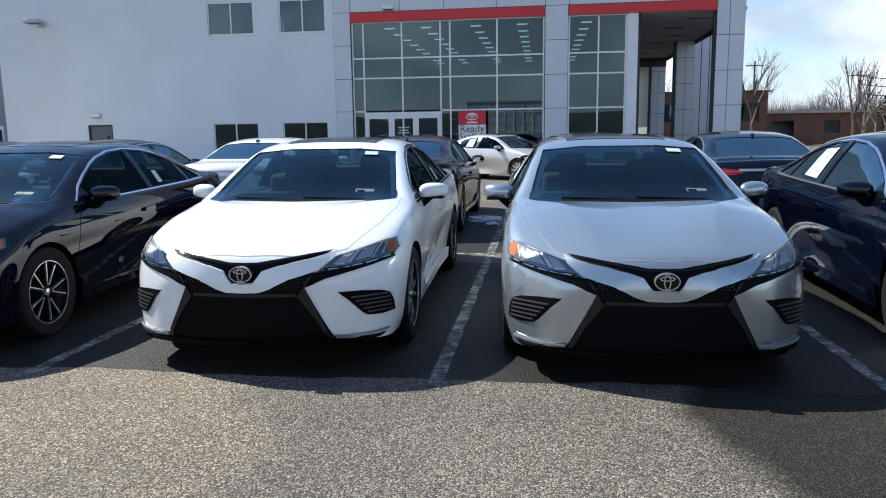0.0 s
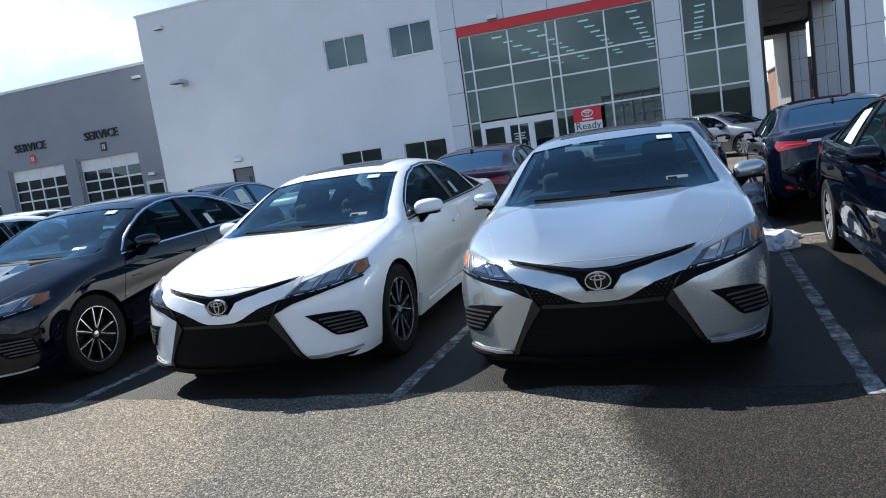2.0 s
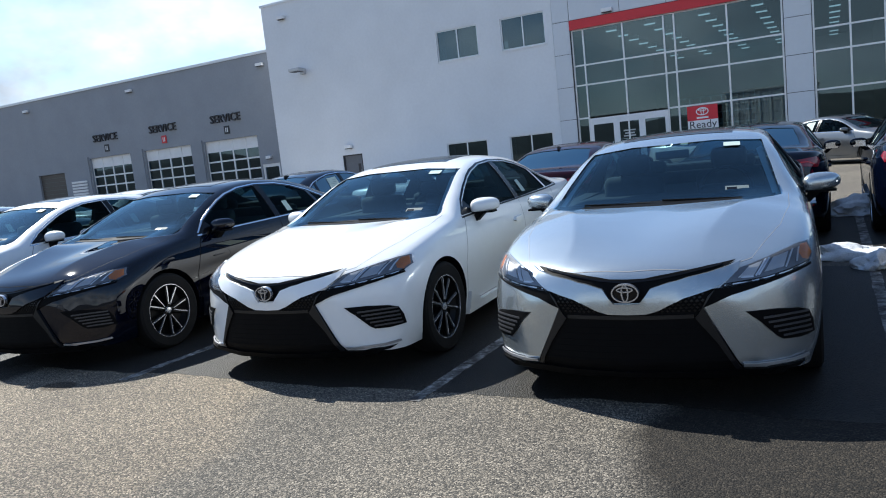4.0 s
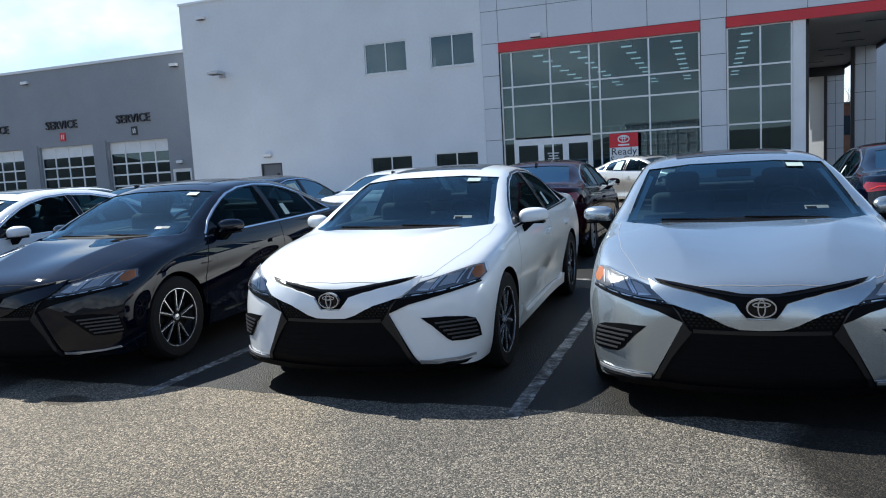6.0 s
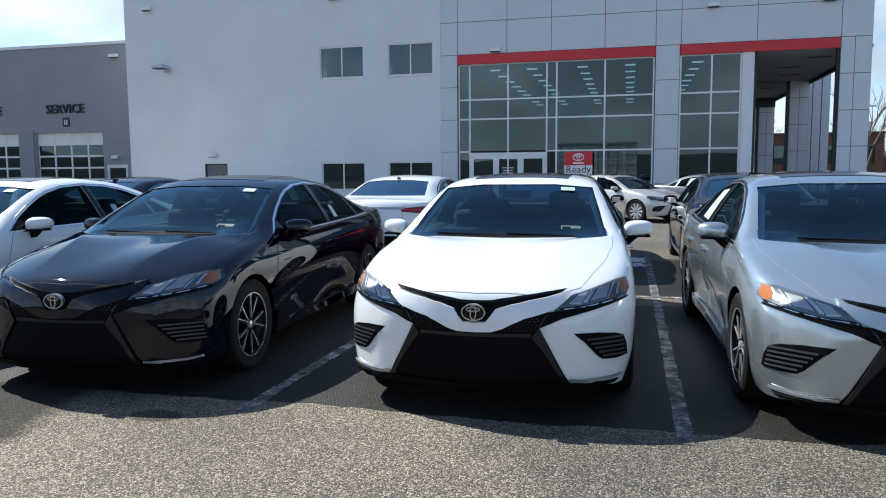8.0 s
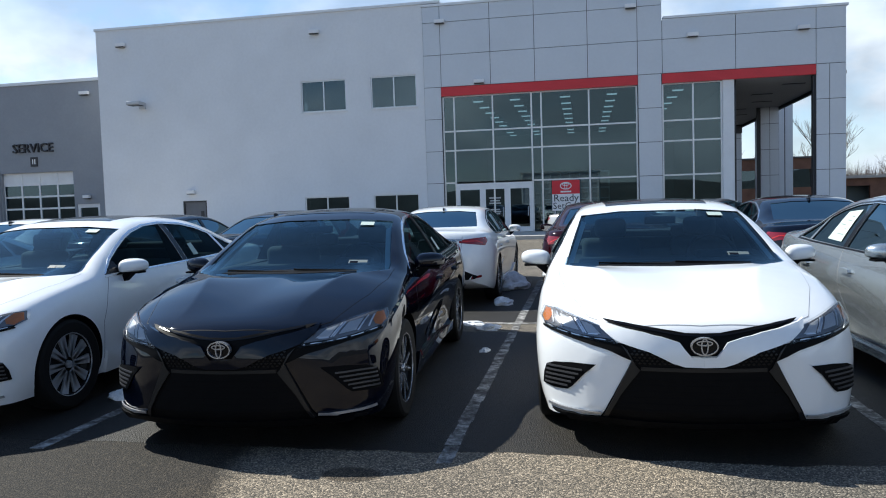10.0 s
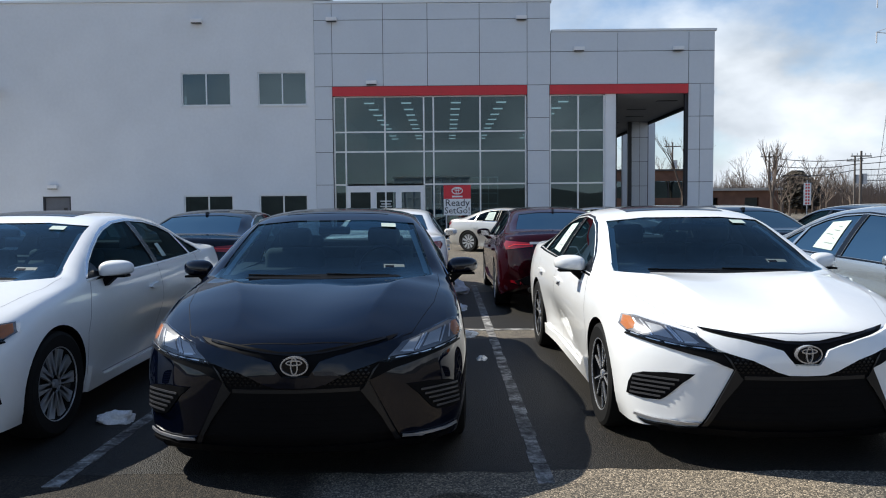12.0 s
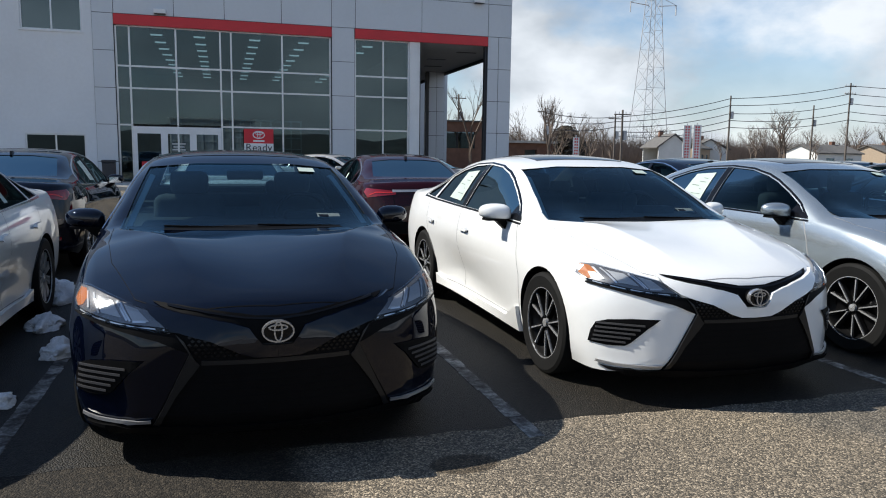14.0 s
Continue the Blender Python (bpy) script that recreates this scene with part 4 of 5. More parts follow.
def sedan(name, kind="sport"):
    """One sedan with all its parts; paint is set on each copy."""
    c = new(name)
    body = new("body", BODY)
    body.parent = c
    # glass
    part("windscreen", laid([(x * 1.01, z + (0.012 if z < 1 else 0.0)) for x, z in SHIELD], "F", -0.006, 0), CARGLASS, c, "", True)
    part("rear_window", laid(REARSCREEN, "R", -0.006, 0), SIDEGLASS, c, "", True)
    for s in (False, True):
        for k, g in enumerate(DOORGLASS):
            part("quarter_window" if k == 2 else "door_window", laid(g, "S", -0.008, 0, flip=s), SIDEGLASS, c, "", True)
        bm = bmesh.new()
        ribbon([(1.46, .945), (2.0, .966), (2.7, .982), (3.5, 1.004), (3.88, 1.022)], 0.013, "S", 0.004, 0.008, flip=s, bm=bm)
        part("window_trim", bm, CHROME if kind == "touring" else GLOSSTRIM, c)
        ribbon_pts = [(1.48, .968), (1.62, 1.078), (1.80, 1.174), (1.97, 1.252), (2.12, 1.303), (2.35, 1.349), (2.65, 1.368), (3.0, 1.353), (3.25, 1.307), (3.5, 1.236), (3.72, 1.14), (3.88, 1.03)]
        part("roof_trim", ribbon(ribbon_pts, 0.012, "S", 0.003, 0.006, flip=s), CHROME if kind == "touring" else GLOSSTRIM, c)
        part("pillar_cover", laid([(2.665, .992), (2.625, 1.352), (2.705, 1.352), (2.735, .992)], "S", 0.002, 0.006, flip=s), GLOSSTRIM, c)
        part("sail_panel", laid([(1.47, .960), (1.64, 1.068), (1.70, .968)], "S", 0.003, 0.008, 0.05, s), GLOSSTRIM, c)
        # seams of doors and wings
        for pts in ([(1.36, .30), (1.34, .6), (1.42, .8), (1.5, .945)], [(2.70, .27), (2.70, .975)], [(3.40, .42), (3.55, .62), (3.66, .8), (3.66, 1.0)], [(1.36, .27), (3.3, .27)]):
            part("door_seam", ribbon(pts, 0.007, "S", 0.0012, 0.0, flip=s), TRIM, c)
        for y in (2.52, 3.5):
            bm = laid([(y - .1, .80), (y - .08, .822), (y + .08, .827), (y + .1, .81), (y + .08, .792), (y - .08, .787)], "S", 0.028, 0.03, 0.05, s)
            part("door_handle", bm, PAINT["white"], c, "", 40)
        part("side_skirt", laid([(1.36, .19), (3.38, .20), (3.38, .30), (3.2, .262), (2.4, .25), (1.6, .26), (1.40, .36), (1.36, .37)], "S", 0.03, 0.035, 0.08, s), PAINT["white"], c, "", 40)
        # mirror
        sx = -1 if s else 1
        mb = bmesh.new()
        bmesh.ops.create_uvsphere(mb, u_segments=20, v_segments=12, radius=1.0)
        for v in mb.verts:
            q = v.co.copy()
            y = q.y * 0.075 if q.y < 0 else q.y * 0.04
            up = 0.066 * abs(q.z) ** 0.75 if q.z > 0 else -0.052 * abs(q.z) ** 0.45
            v.co = (sx * (0.965 + 0.115 * math.copysign(abs(q.x) ** 0.8, q.x)), 1.71 + y + 0.035 * q.x, 1.012 + up * (1 - 0.12 * q.x) + 0.006 * q.x)
        mr = part("mirror", mb, PAINT["white"], c, "", True)
        part("mirror_stalk", prism([(sx * .84, .885), (sx * .875, .875), (sx * .965, .955), (sx * .96, .985), (sx * .90, .975)], 1, 1.675, 1.745), TRIM, mr)
        part("mirror_glass", prism([(sx * .88, .955), (sx * 1.035, .955), (sx * 1.05, 1.0), (sx * 1.035, 1.045), (sx * .88, 1.04)], 1, 1.752, 1.757), CHROME, mr)
        part("mirror_base", boxes((min(sx * .87, sx * 1.05), max(sx * .87, sx * 1.05), 1.645, 1.75, .954, .968)), TRIM, mr)
        # headlamp: dark bowl, reflectors, amber end, clear cover
        hl = part("headlight", laid([(.445, .636), (.545, .725), (.70, .765), (.80, .79), (.855, .792), (.88, .735), (.855, .70), (.66, .662)], "F", 0.004, 0.0, 0.03, s), BOWL, c, "", True)
        part("reflector", laid([(.535, .682), (.585, .727), (.645, .742), (.607, .686)], "F", 0.005, 0.004, 0.03, s), LAMPGREY, hl)
        part("bezel", laid([(.445, .636), (.47, .661), (.66, .675), (.86, .713), (.856, .70), (.66, .662)], "F", 0.006, 0.004, 0.03, s), GLOSSTRIM, hl)
        for pts in ([(.615, .682), (.662, .748)], [(.628, .684), (.678, .752)], [(.548, .682), (.605, .681)], [(.75, .704), (.785, .772)], [(.80, .718), (.812, .775)]):
            part("light_line", ribbon(pts, 0.008, "F", 0.007, 0.004, 0.03, s), LAMPIN, hl)
        part("reflector", laid([(.655, .695), (.695, .752), (.765, .765), (.742, .708)], "F", 0.005, 0.004, 0.03, s), LAMPGREY, hl)
        part("light_bar", ribbon([(.47, .652), (.62, .664), (.75, .682), (.84, .702)], 0.005, "F", 0.006, 0.004, 0.03, s), LAMPIN, hl)
        part("turn_signal", laid([(.82, .783), (.85, .784), (.871, .738), (.853, .713), (.828, .725), (.812, .752)], "F", 0.005, 0.004, 0.03, s), AMBER, hl)
        part("lens", laid([(.44, .634), (.545, .728), (.70, .768), (.80, .793), (.858, .795), (.883, .735), (.857, .697), (.66, .659)], "F", 0.012, 0.01, 0.04, s), LENS, hl, "", True)
        # corner vent
        vt = part("corner_vent", laid([(.565, .517), (.70, .512), (.80, .497), (.845, .475), (.862, .42), (.868, .352), (.80, .345), (.725, .352), (.70, .372), (.625, .462)], "F", 0.007, 0.0, 0.022, s), TRIM, c)
        for k in range(5):
            z = .372 + .026 * k
            part("slat", ribbon([(.722 - .021 * k, z), (.79 - .008 * k, z), (.852 - .003 * k, z - .004)], 0.010, "F", 0.013, 0.006, 0.02, s), SLAT, vt)
        part("lower_edge", ribbon([(.54, .246), (.66, .238), (.76, .238), (.83, .246)], 0.015, "F", 0.016, 0.014, 0.04, s), DULLSILVER, c)
        # tail lamp
        tl = part("tail_light", laid([(.46, .912), (.46, .955), (.64, .972), (.80, .985), (.83, .935), (.80, .865), (.66, .888)], "R", 0.006, 0.01, 0.05, s), REDLENS, c, "", True)
        part("light_bar", ribbon([(.50, .935), (.70, .935), (.77, .90)], 0.013, "R", 0.010, 0.006, 0.04, s), mat("bright_red_lens", (0.6, 0.03, 0.03), 0.15) if "bright_red_lens" not in bpy.data.materials else bpy.data.materials["bright_red_lens"], tl)
        part("reflector", laid([(.62, .40), (.75, .42), (.75, .455), (.62, .435)], "R", 0.006, 0.008, 0.06, s), REDLENS, c)
    # front: dark centre, wings of the nose, slot, badge
    low = part("lower_grille", laid(mirrored([(0, .535), (.10, .537), (.17, .558), (.30, .625), (.44, .642), (.66, .664), (.86, .700), (.865, .688), (.72, .655), (.50, .602), (.375, .552), (.40, .50), (.515, .275), (.56, .196), (0, .196)]), "F", 0.009, 0.0, 0.025), TRIM, c, "", True)
    for k in range(7):
        z = .245 + .034 * k
        w = .515 - .55 * (z - .245)
        part("bar", ribbon([(-w, z), (0, z), (w, z)], 0.009, "F", 0.011, 0.01, 0.12), TRIM, low)
    for s in (False, True):
        part("grille_edge", laid([(.425, .632), (.37, .553), (.505, .27), (.53, .235), (.505, .225), (.432, .36), (.33, .503), (.347, .52), (.392, .603)], "F", 0.020, 0.022, 0.04, s), FRAME, low, "", 40)
        mesh = bmesh.new()
        for i in range(9):
            for j in range(6):
                x, z = .15 + .026 * i + .013 * (j % 2), .54 + .016 * j
                if z < .545 + (x - .13) * .42:
                    laid([(x - .010, z), (x, z + .007), (x + .010, z), (x, z - .007)], "F", 0.012, 0.008, 0.2, s, mesh)
        part("mesh_insert", mesh, MESHGREY, low)
    part("grille_frame", ribbon([(-.325, .510), (0, .506), (.325, .510)], 0.020, "F", 0.013, 0.012, 0.06), FRAME, low)
    part("lip", laid(mirrored([(0, .225), (.50, .232), (.60, .226), (.74, .218), (.80, .222), (.78, .206), (.62, .189), (0, .192)]), "F", 0.026, 0.06, 0.04), TRIM, c)
    part("upper_grille", laid(mirrored([(0, .700), (.09, .702), (.16, .714), (.40, .746), (.525, .760), (.49, .742), (.20, .655), (.12, .605), (.07, .585), (0, .583)]), "F", 0.006, 0.0, 0.03), TRIM, c, "", True)
    part("upper_bar", ribbon([(-.46, .746), (-.14, .694), (0, .686), (.14, .694), (.46, .746)], 0.007, "F", 0.010, 0.006, 0.06), GLOSSTRIM, c)
    bow_bm = bmesh.new()
    for s in (False, True):
        laid([(0, .578), (.065, .581), (.092, .607), (.122, .650), (.21, .677), (.46, .722), (.51, .732), (.548, .746), (.53, .705), (.455, .655), (.395, .632), (.24, .588), (.165, .548), (.10, .527), (0, .524)], "F", 0.024, 0.026, 0.05, s, bow_bm)
    part("nose_bow", bow_bm, PAINT["white"], c, "", 40)
    bd = bmesh.new()
    ring(bd, 0, .642, .071, .050, .007, 0.012, 0.036), ring(bd, 0, .660, .043, .015, .007, 0.011, 0.034), ring(bd, 0, .643, .020, .046, .007, 0.010, 0.033)
    part("badge", bd, BADGE, c, "", 40)
    part("badge_disc", prism([(.068 * math.cos(a * math.tau / 28), .642 + .047 * math.sin(a * math.tau / 28)) for a in range(28)], 1, 0.024, 0.06), GLOSSTRIM, c)
    # bonnet seams, wipers, roof
    part("bonnet_seam", ribbon([(-.60, .29), (-.5, .20), (-.3, .135), (0, .115), (.3, .135), (.5, .20), (.60, .29)], 0.004, "T", 0.0014, 0, 0.06), TRIM, c)
    for s in (False, True):
        part("bonnet_seam", ribbon([(.60, .29), (.73, .7), (.775, 1.05), (.77, 1.3)], 0.0025, "T", 0.001, 0, 0.08, s), TRIM, c)
    part("cowl", laid([(-.68, 1.19), (0, 1.165), (.68, 1.19), (.70, 1.30), (0, 1.285), (-.70, 1.30)], "T", 0.002, 0.01, 0.08), TRIM, c)
    for x0, x1 in ((.58, .02), (-.02, -.5)):
        wp = bmesh.new()
        bar(wp, (x0, 1.235, .985), (x1, 1.255, 1.003), 0.008, 0.006)
        part("wiper", wp, TRIM, c)
    part("sunroof", laid([(-.40, 2.22), (.40, 2.22), (.42, 2.9), (-.42, 2.9)], "T", 0.003, 0.004, 0.08), GLOSSTRIM, c, "", True)
    part("antenna", prism([(3.28, 1.39), (3.42, 1.412), (3.45, 1.41), (3.46, 1.35)], 0, -0.012, 0.012), GLOSSTRIM, c)
    # tail
    part("boot_seam", ribbon([(-.5, 1.0), (-.48, .72), (0, .70), (.48, .72), (.5, 1.0)], 0.007, "R", 0.0014, 0, 0.06), TRIM, c)
    part("rear_plate", laid([(-.17, .80), (.17, .80), (.17, .90), (-.17, .90)], "R", 0.012, 0.012, 0.2), PAPER, c)
    part("garnish", ribbon([(-.5, .955), (0, .965), (.5, .955)], 0.03, "R", 0.008, 0.01, 0.1), DULLSILVER, c)
    part("diffuser", laid([(-.70, .44), (-.45, .56), (.45, .56), (.70, .44), (.66, .40), (-.66, .40)], "R", 0.008, 0.012, 0.08), TRIM, c)
    for x in (-.5, .5):
        part("exhaust", rod((x, 4.55, .33), (x, 4.82, .33), 0.035, 0.04, 14), CHROME, c)
    # cabin
    for x in (-.36, .36):
        st = part("front_seat", soft_box(x - .24, x + .24, 2.22, 2.36, .90, 1.13, 0.06, 3), SEAT, c, "", 60)
        part("headrest", soft_box(x - .13, x + .13, 2.27, 2.37, 1.13, 1.29, 0.045, 3), SEAT, st, "", 60)
    part("rear_seat", soft_box(-.6, .6, 3.28, 3.44, .90, 1.08, 0.05, 2), SEAT, c, "", 60)
    for x in (-.38, .38):
        part("rear_headrest", soft_box(x - .12, x + .12, 3.30, 3.38, 1.07, 1.19, 0.04, 2), SEAT, c, "", 60)
    part("dashboard", soft_box(-.64, .64, 1.36, 1.72, .93, 1.0, 0.03, 2), CABIN, c, "", 60)
    part("binnacle", soft_box(.22, .52, 1.58, 1.74, .98, 1.055, 0.03, 2), CABIN, c, "", 60)
    sw = bmesh.new()
    n = 26
    pr = [[sw.verts.new(Vector((.37, 1.84, .99)) + Euler((radians(-25), 0, 0)).to_matrix() @ Vector(((.18 + .014 * math.cos(b)) * math.cos(a), .014 * math.sin(b), (.18 + .014 * math.cos(b)) * math.sin(a)))) for b in np.linspace(0, math.tau, 7)[:-1]] for a in np.linspace(0, math.tau, n + 1)[:-1]]
    for i in range(n):
        for j in range(6):
            sw.faces.new((pr[i][j], pr[i][(j + 1) % 6], pr[(i + 1) % n][(j + 1) % 6], pr[(i + 1) % n][j]))
    part("steering_wheel", sw, CABIN, c, "", True)
    part("rear_view_mirror", soft_box(-.12, .12, 1.93, 1.96, 1.245, 1.305, 0.012), CABIN, c)
    for s in (False, True):
        part("pillar_lining", ribbon([(.705, 1.0), (.65, 1.15), (.59, 1.30)], 0.035, "F", -0.03, 0.09, 0.06, s), LINING, c)
    # stickers on the glass
    part("top_sticker", laid([(.36, 1.305), (.47, 1.30), (.465, 1.325), (.355, 1.33)], "F", 0.0, 0, 0.05), PAPER, c)
    ps = part("permit_sticker", laid([(.40, 1.026), (.545, 1.022), (.54, 1.050), (.397, 1.054)], "F", 0.0, 0, 0.05), PERMIT, c)
    part("print", laid([(.41, 1.034), (.47, 1.032), (.468, 1.044), (.408, 1.046)], "F", 0.0015, 0, 0.05), MESHGREY, ps)
    part("window_tag", laid([(2.9, 1.03), (2.99, 1.032), (2.975, 1.15), (2.89, 1.145)], "S", -0.002, 0, 0.1), PAPER, c)
    big = part("price_sheet", laid([(2.84, 1.03), (3.16, 1.045), (3.10, 1.28), (2.82, 1.30)], "S", -0.002, 0, 0.1, True), PAPER, c)
    for k, (z, a, b) in enumerate(((1.235, 2.88, 2.95), (1.20, 2.88, 2.98), (1.165, 2.96, 3.07), (1.13, 2.90, 2.93), (1.085, 2.88, 3.02))):
        part("print", laid([(a, z), (b, z + .006), (b, z + .012), (a, z + .006)], "S", 0.0, 0, 0.1, True), PRINT, big)
    for y in WHEELS:
        for x in (.805, -.805):
            wheel(c, x, y, kind, 0.3 + y)
    return c


def painted(ob, color):
    for o in ob.children_recursive:
        for sl in o.material_slots:
            if sl.material == PAINT["white"]:
                sl.link = "OBJECT"
                sl.material = PAINT[color]
        if color in ("white", "silver", "pearl") and o.name.startswith(("bonnet_seam", "door_seam", "boot_seam")):
            o.material_slots[0].link = "OBJECT"
            o.material_slots[0].material = SEAM
        if color == "black" and o.name.startswith(("window_trim", "roof_trim")):
            o.material_slots[0].link = "OBJECT"
            o.material_slots[0].material = CHROME
    return ob


NAMED = {"white": "glossy white", "silver": "metallic silver", "black": "glossy black", "maroon": "dark maroon", "navy": "dark navy blue", "grey": "metallic grey", "pearl": "pale pearl silver"}
MASTER = {}


def park(color, x, y, yaw=0.0, kind="sport", row="front row of sedans", label=""):
    """A sedan with its nose bumper at (x, y); yaw 0 looks to -y."""
    if kind not in MASTER:
        c = MASTER[kind] = sedan("sedan", kind)
        c.matrix_basis = pose(x, y, 0, 0, 0, yaw)
    else:
        c = copy_thing(MASTER[kind], pose(x, y, 0, 0, 0, yaw))
        c.name = "sedan"
    for o in c.children_recursive:
        for sl in o.material_slots:
            sl.link = "DATA"
    tagged(c, label or f"{NAMED[color]} four-door sedan parked on the asphalt", "car", row)
    return painted(c, color)


park("white", -1.82, 4.33, 1.0, label="glossy white four-door sedan with black grille, parked nose out")
park("silver", 0.67, 4.27, 2.2, label="metallic silver four-door sedan with black grille, parked nose out")
park("black", -4.53, 4.14, 2.2, label="glossy black four-door sedan with black grille, parked nose out")
park("white", -7.15, 4.15, 0.0, "touring", label="white sedan with silver multi-spoke wheels, parked nose out")
park("silver", -9.75, 4.1, 0.0, "touring", label="pale silver sedan parked nose out beside a white one")
park("black", -12.3, 4.1, 0.0, "sport")
park("black", 3.25, 4.3, 0.0, "touring", label="glossy black sedan with bright multi-spoke wheels, parked nose out")

# second row, tails towards the front row
for col, x, y, lab in (("white", -4.63, 10.35, "white sedan parked with its red tail lights out"), ("maroon", -2.12, 10.2, "dark maroon sedan parked with its tail out"), ("black", 0.68, 9.95, "black sedan parked with its tail out"), ("black", 2.95, 9.8, "black sedan with a broad rear window, tail out"), ("black", -7.26, 9.8, "black sedan parked tail out behind a white one"), ("navy", -9.7, 9.9, ""), ("white", -12.2, 9.9, ""), ("navy", 5.7, 9.9, ""), ("grey", 8.3, 9.9, "")):
    park(col, x, y + 4.88, 180.0, "sport" if col != "maroon" else "touring", "second row of sedans", lab)
# slanted row along the kerb before the showroom
for col, x, y in (("pearl", 0.55, 22.9), ("grey", 3.9, 24.6)):
    park(col, x, y, 53.0, "touring", "sedans along the kerb", f"{NAMED[col]} sedan parked slantwise before the showroom")
# a far row on the open side of the lot
for col, x, y, a in (("black", 13.0, 21.0, 180), ("navy", 16.2, 21.0, 180), ("grey", 19.6, 21.5, 180), ("black", 23.5, 26.0, 180), ("white", 27.0, 26.0, 180), ("black", 30.5, 26.0, 180), ("silver", 34.0, 30.0, 180), ("navy", 38.0, 30.0, 180), ("black", 42.0, 30.0, 180)):
    park(col, x, y, a, "sport", "far row of sedans")


# ---- snow left between the rows ----
def snow(x, y, rx, ry, h, seed):
    bm = bmesh.new()
    bmesh.ops.create_icosphere(bm, subdivisions=4, radius=1.0)
    for v in bm.verts:
        k = 1 + 0.45 * noise.noise(v.co * 1.6 + Vector((seed, 0, 0))) + 0.16 * noise.noise(v.co * 5 + Vector((0, seed, 0))) + 0.05 * noise.noise(v.co * 14)
        v.co = Vector((x + rx * v.co.x * k, y + ry * v.co.y * k, max(0.0, h * (v.co.z * k + 0.12))))
    tagged(part("snow_patch", bm, SNOW, None, "", True), "small lump of old grubby snow on the asphalt", "snow", "snow patches")


for i, q in enumerate(((-6.0, 5.4, .13, .07, .07), (-5.88, 6.45, .10, .14, .10), (-6.3, 8.6, .16, .3, .16), (-6.15, 7.4, .12, .2, .10), (-3.72, 12.9, .3, .45, .22), (-3.42, 7.36, .05, .07, .03), (-3.55, 8.62, .14, .09, .05), (-3.85, 8.9, .22, .10, .05), (1.72, 8.95, .4, .22, .12), (1.95, 8.4, .16, .2, .12), (1.95, 12.8, .45, .4, .2), (-0.95, 12.6, .3, .25, .07), (-0.8, 12.0, .12, .15, .04), (-3.6, 10.8, .14, .2, .08))):
    snow(*q, 3.7 * i)

# ---- beyond the lot ----
bb = thing("brick_building", "low flat-roofed brown brick building with dark windows", "building", "", "", (0, 0, 0))
part("wall", wall(9.0, 19.9, 0, 4.75, 70, 70.4, [(15.6, 19.2, 2.2, 3.8), (10.8, 14.0, 2.2, 3.8)]), BRICK, bb)
part("side_wall", boxes((19.5, 19.9, 70.4, 86, 0, 4.75)), BRICK, bb)
part("side_wall", boxes((9.0, 9.4, 70.4, 86, 0, 4.75)), BRICK, bb)
part("roof", boxes((8.8, 20.1, 69.8, 86, 4.75, 4.9)), ROOFING, bb)
for a, b in ((15.6, 17.35), (17.45, 19.2), (10.8, 14.0)):
    part("window", boxes((a, b, 70.15, 70.2, 2.2, 3.8)), WINGLASS, bb)
    part("window_bar", boxes((b - 0.04, b + 0.06, 70.1, 70.2, 2.2, 3.8)), DARKMETAL, bb)
part("dark_interior", boxes((9.5, 19.4, 73, 73.2, 0, 4.6)), ROOM, bb)
lo = thing("low_building", "long low brown building with a flat roof", "building")
part("wall", wall(20.2, 29.5, 0, 2.9, 74, 74.4, [(21.5, 23.5, 0.8, 2.2), (26.2, 27.6, 1.0, 2.2)]), BRICK, lo)
part("roof", boxes((20.2, 29.8, 73.6, 84, 2.9, 3.15)), CONCRETE, lo)
part("back", boxes((20.3, 29.4, 76, 76.2, 0, 2.8)), ROOM, lo)


def house(x, y, w, d, h, ridge, m, label, yaw=0.0):
    t = thing("house", label, "house", "far houses", "", (x, y, 0))
    t.rotation_euler = (0, 0, radians(yaw))
    part("wall", wall(-w / 2, w / 2, 0, h, 0, 0.2, [(-w * 0.3, -w * 0.12, h * 0.35, h * 0.7), (w * 0.12, w * 0.3, h * 0.35, h * 0.7)]), m, t)
    part("gable", prism([(0.2, 0), (d, 0), (d, h), (d / 2, ridge), (0.2, h)], 0, -w / 2, -w / 2 + 0.2), m, t)
    part("gable", prism([(0.2, 0), (d, 0), (d, h), (d / 2, ridge), (0.2, h)], 0, w / 2 - 0.2, w / 2), m, t)
    part("roof", prism([(-0.4, h - 0.1), (d / 2, ridge), (d + 0.4, h - 0.1), (d + 0.4, h + 0.08), (d / 2, ridge + 0.2), (-0.4, h + 0.08)], 0, -w / 2 - 0.3, w / 2 + 0.3), ROOFING, t)
    for s in (-1, 1):
        part("window", boxes((s * w * 0.21 - w * 0.09, s * w * 0.21 + w * 0.09, 0.08, 0.1, h * 0.35, h * 0.7)), WINGLASS, t)
    part("chimney", boxes((w * 0.2, w * 0.28, d / 2, d / 2 + 0.6, ridge - 0.6, ridge + 0.8)), BRICK, t)


TAN = mat("tan_siding", (0.42, 0.33, 0.24), 0.8, noise_amt=0.08)
house(66.0, 104, 7, 5, 3.2, 5.2, SIDING, "white sided house behind the lot", 78)
house(73.5, 108, 7, 6, 3.2, 4.8, TAN, "tan house with a shingle roof behind the lot", 40)
house(80.0, 112, 6, 6, 3.2, 4.8, SIDING, "small white house with a gable roof", 70)
house(100, 106, 12, 7, 2.8, 4.2, SIDING, "long white house behind the lot", 10)
house(120, 112, 10, 7, 3.0, 4.5, TAN, "tan house at the far side of the road", 20)


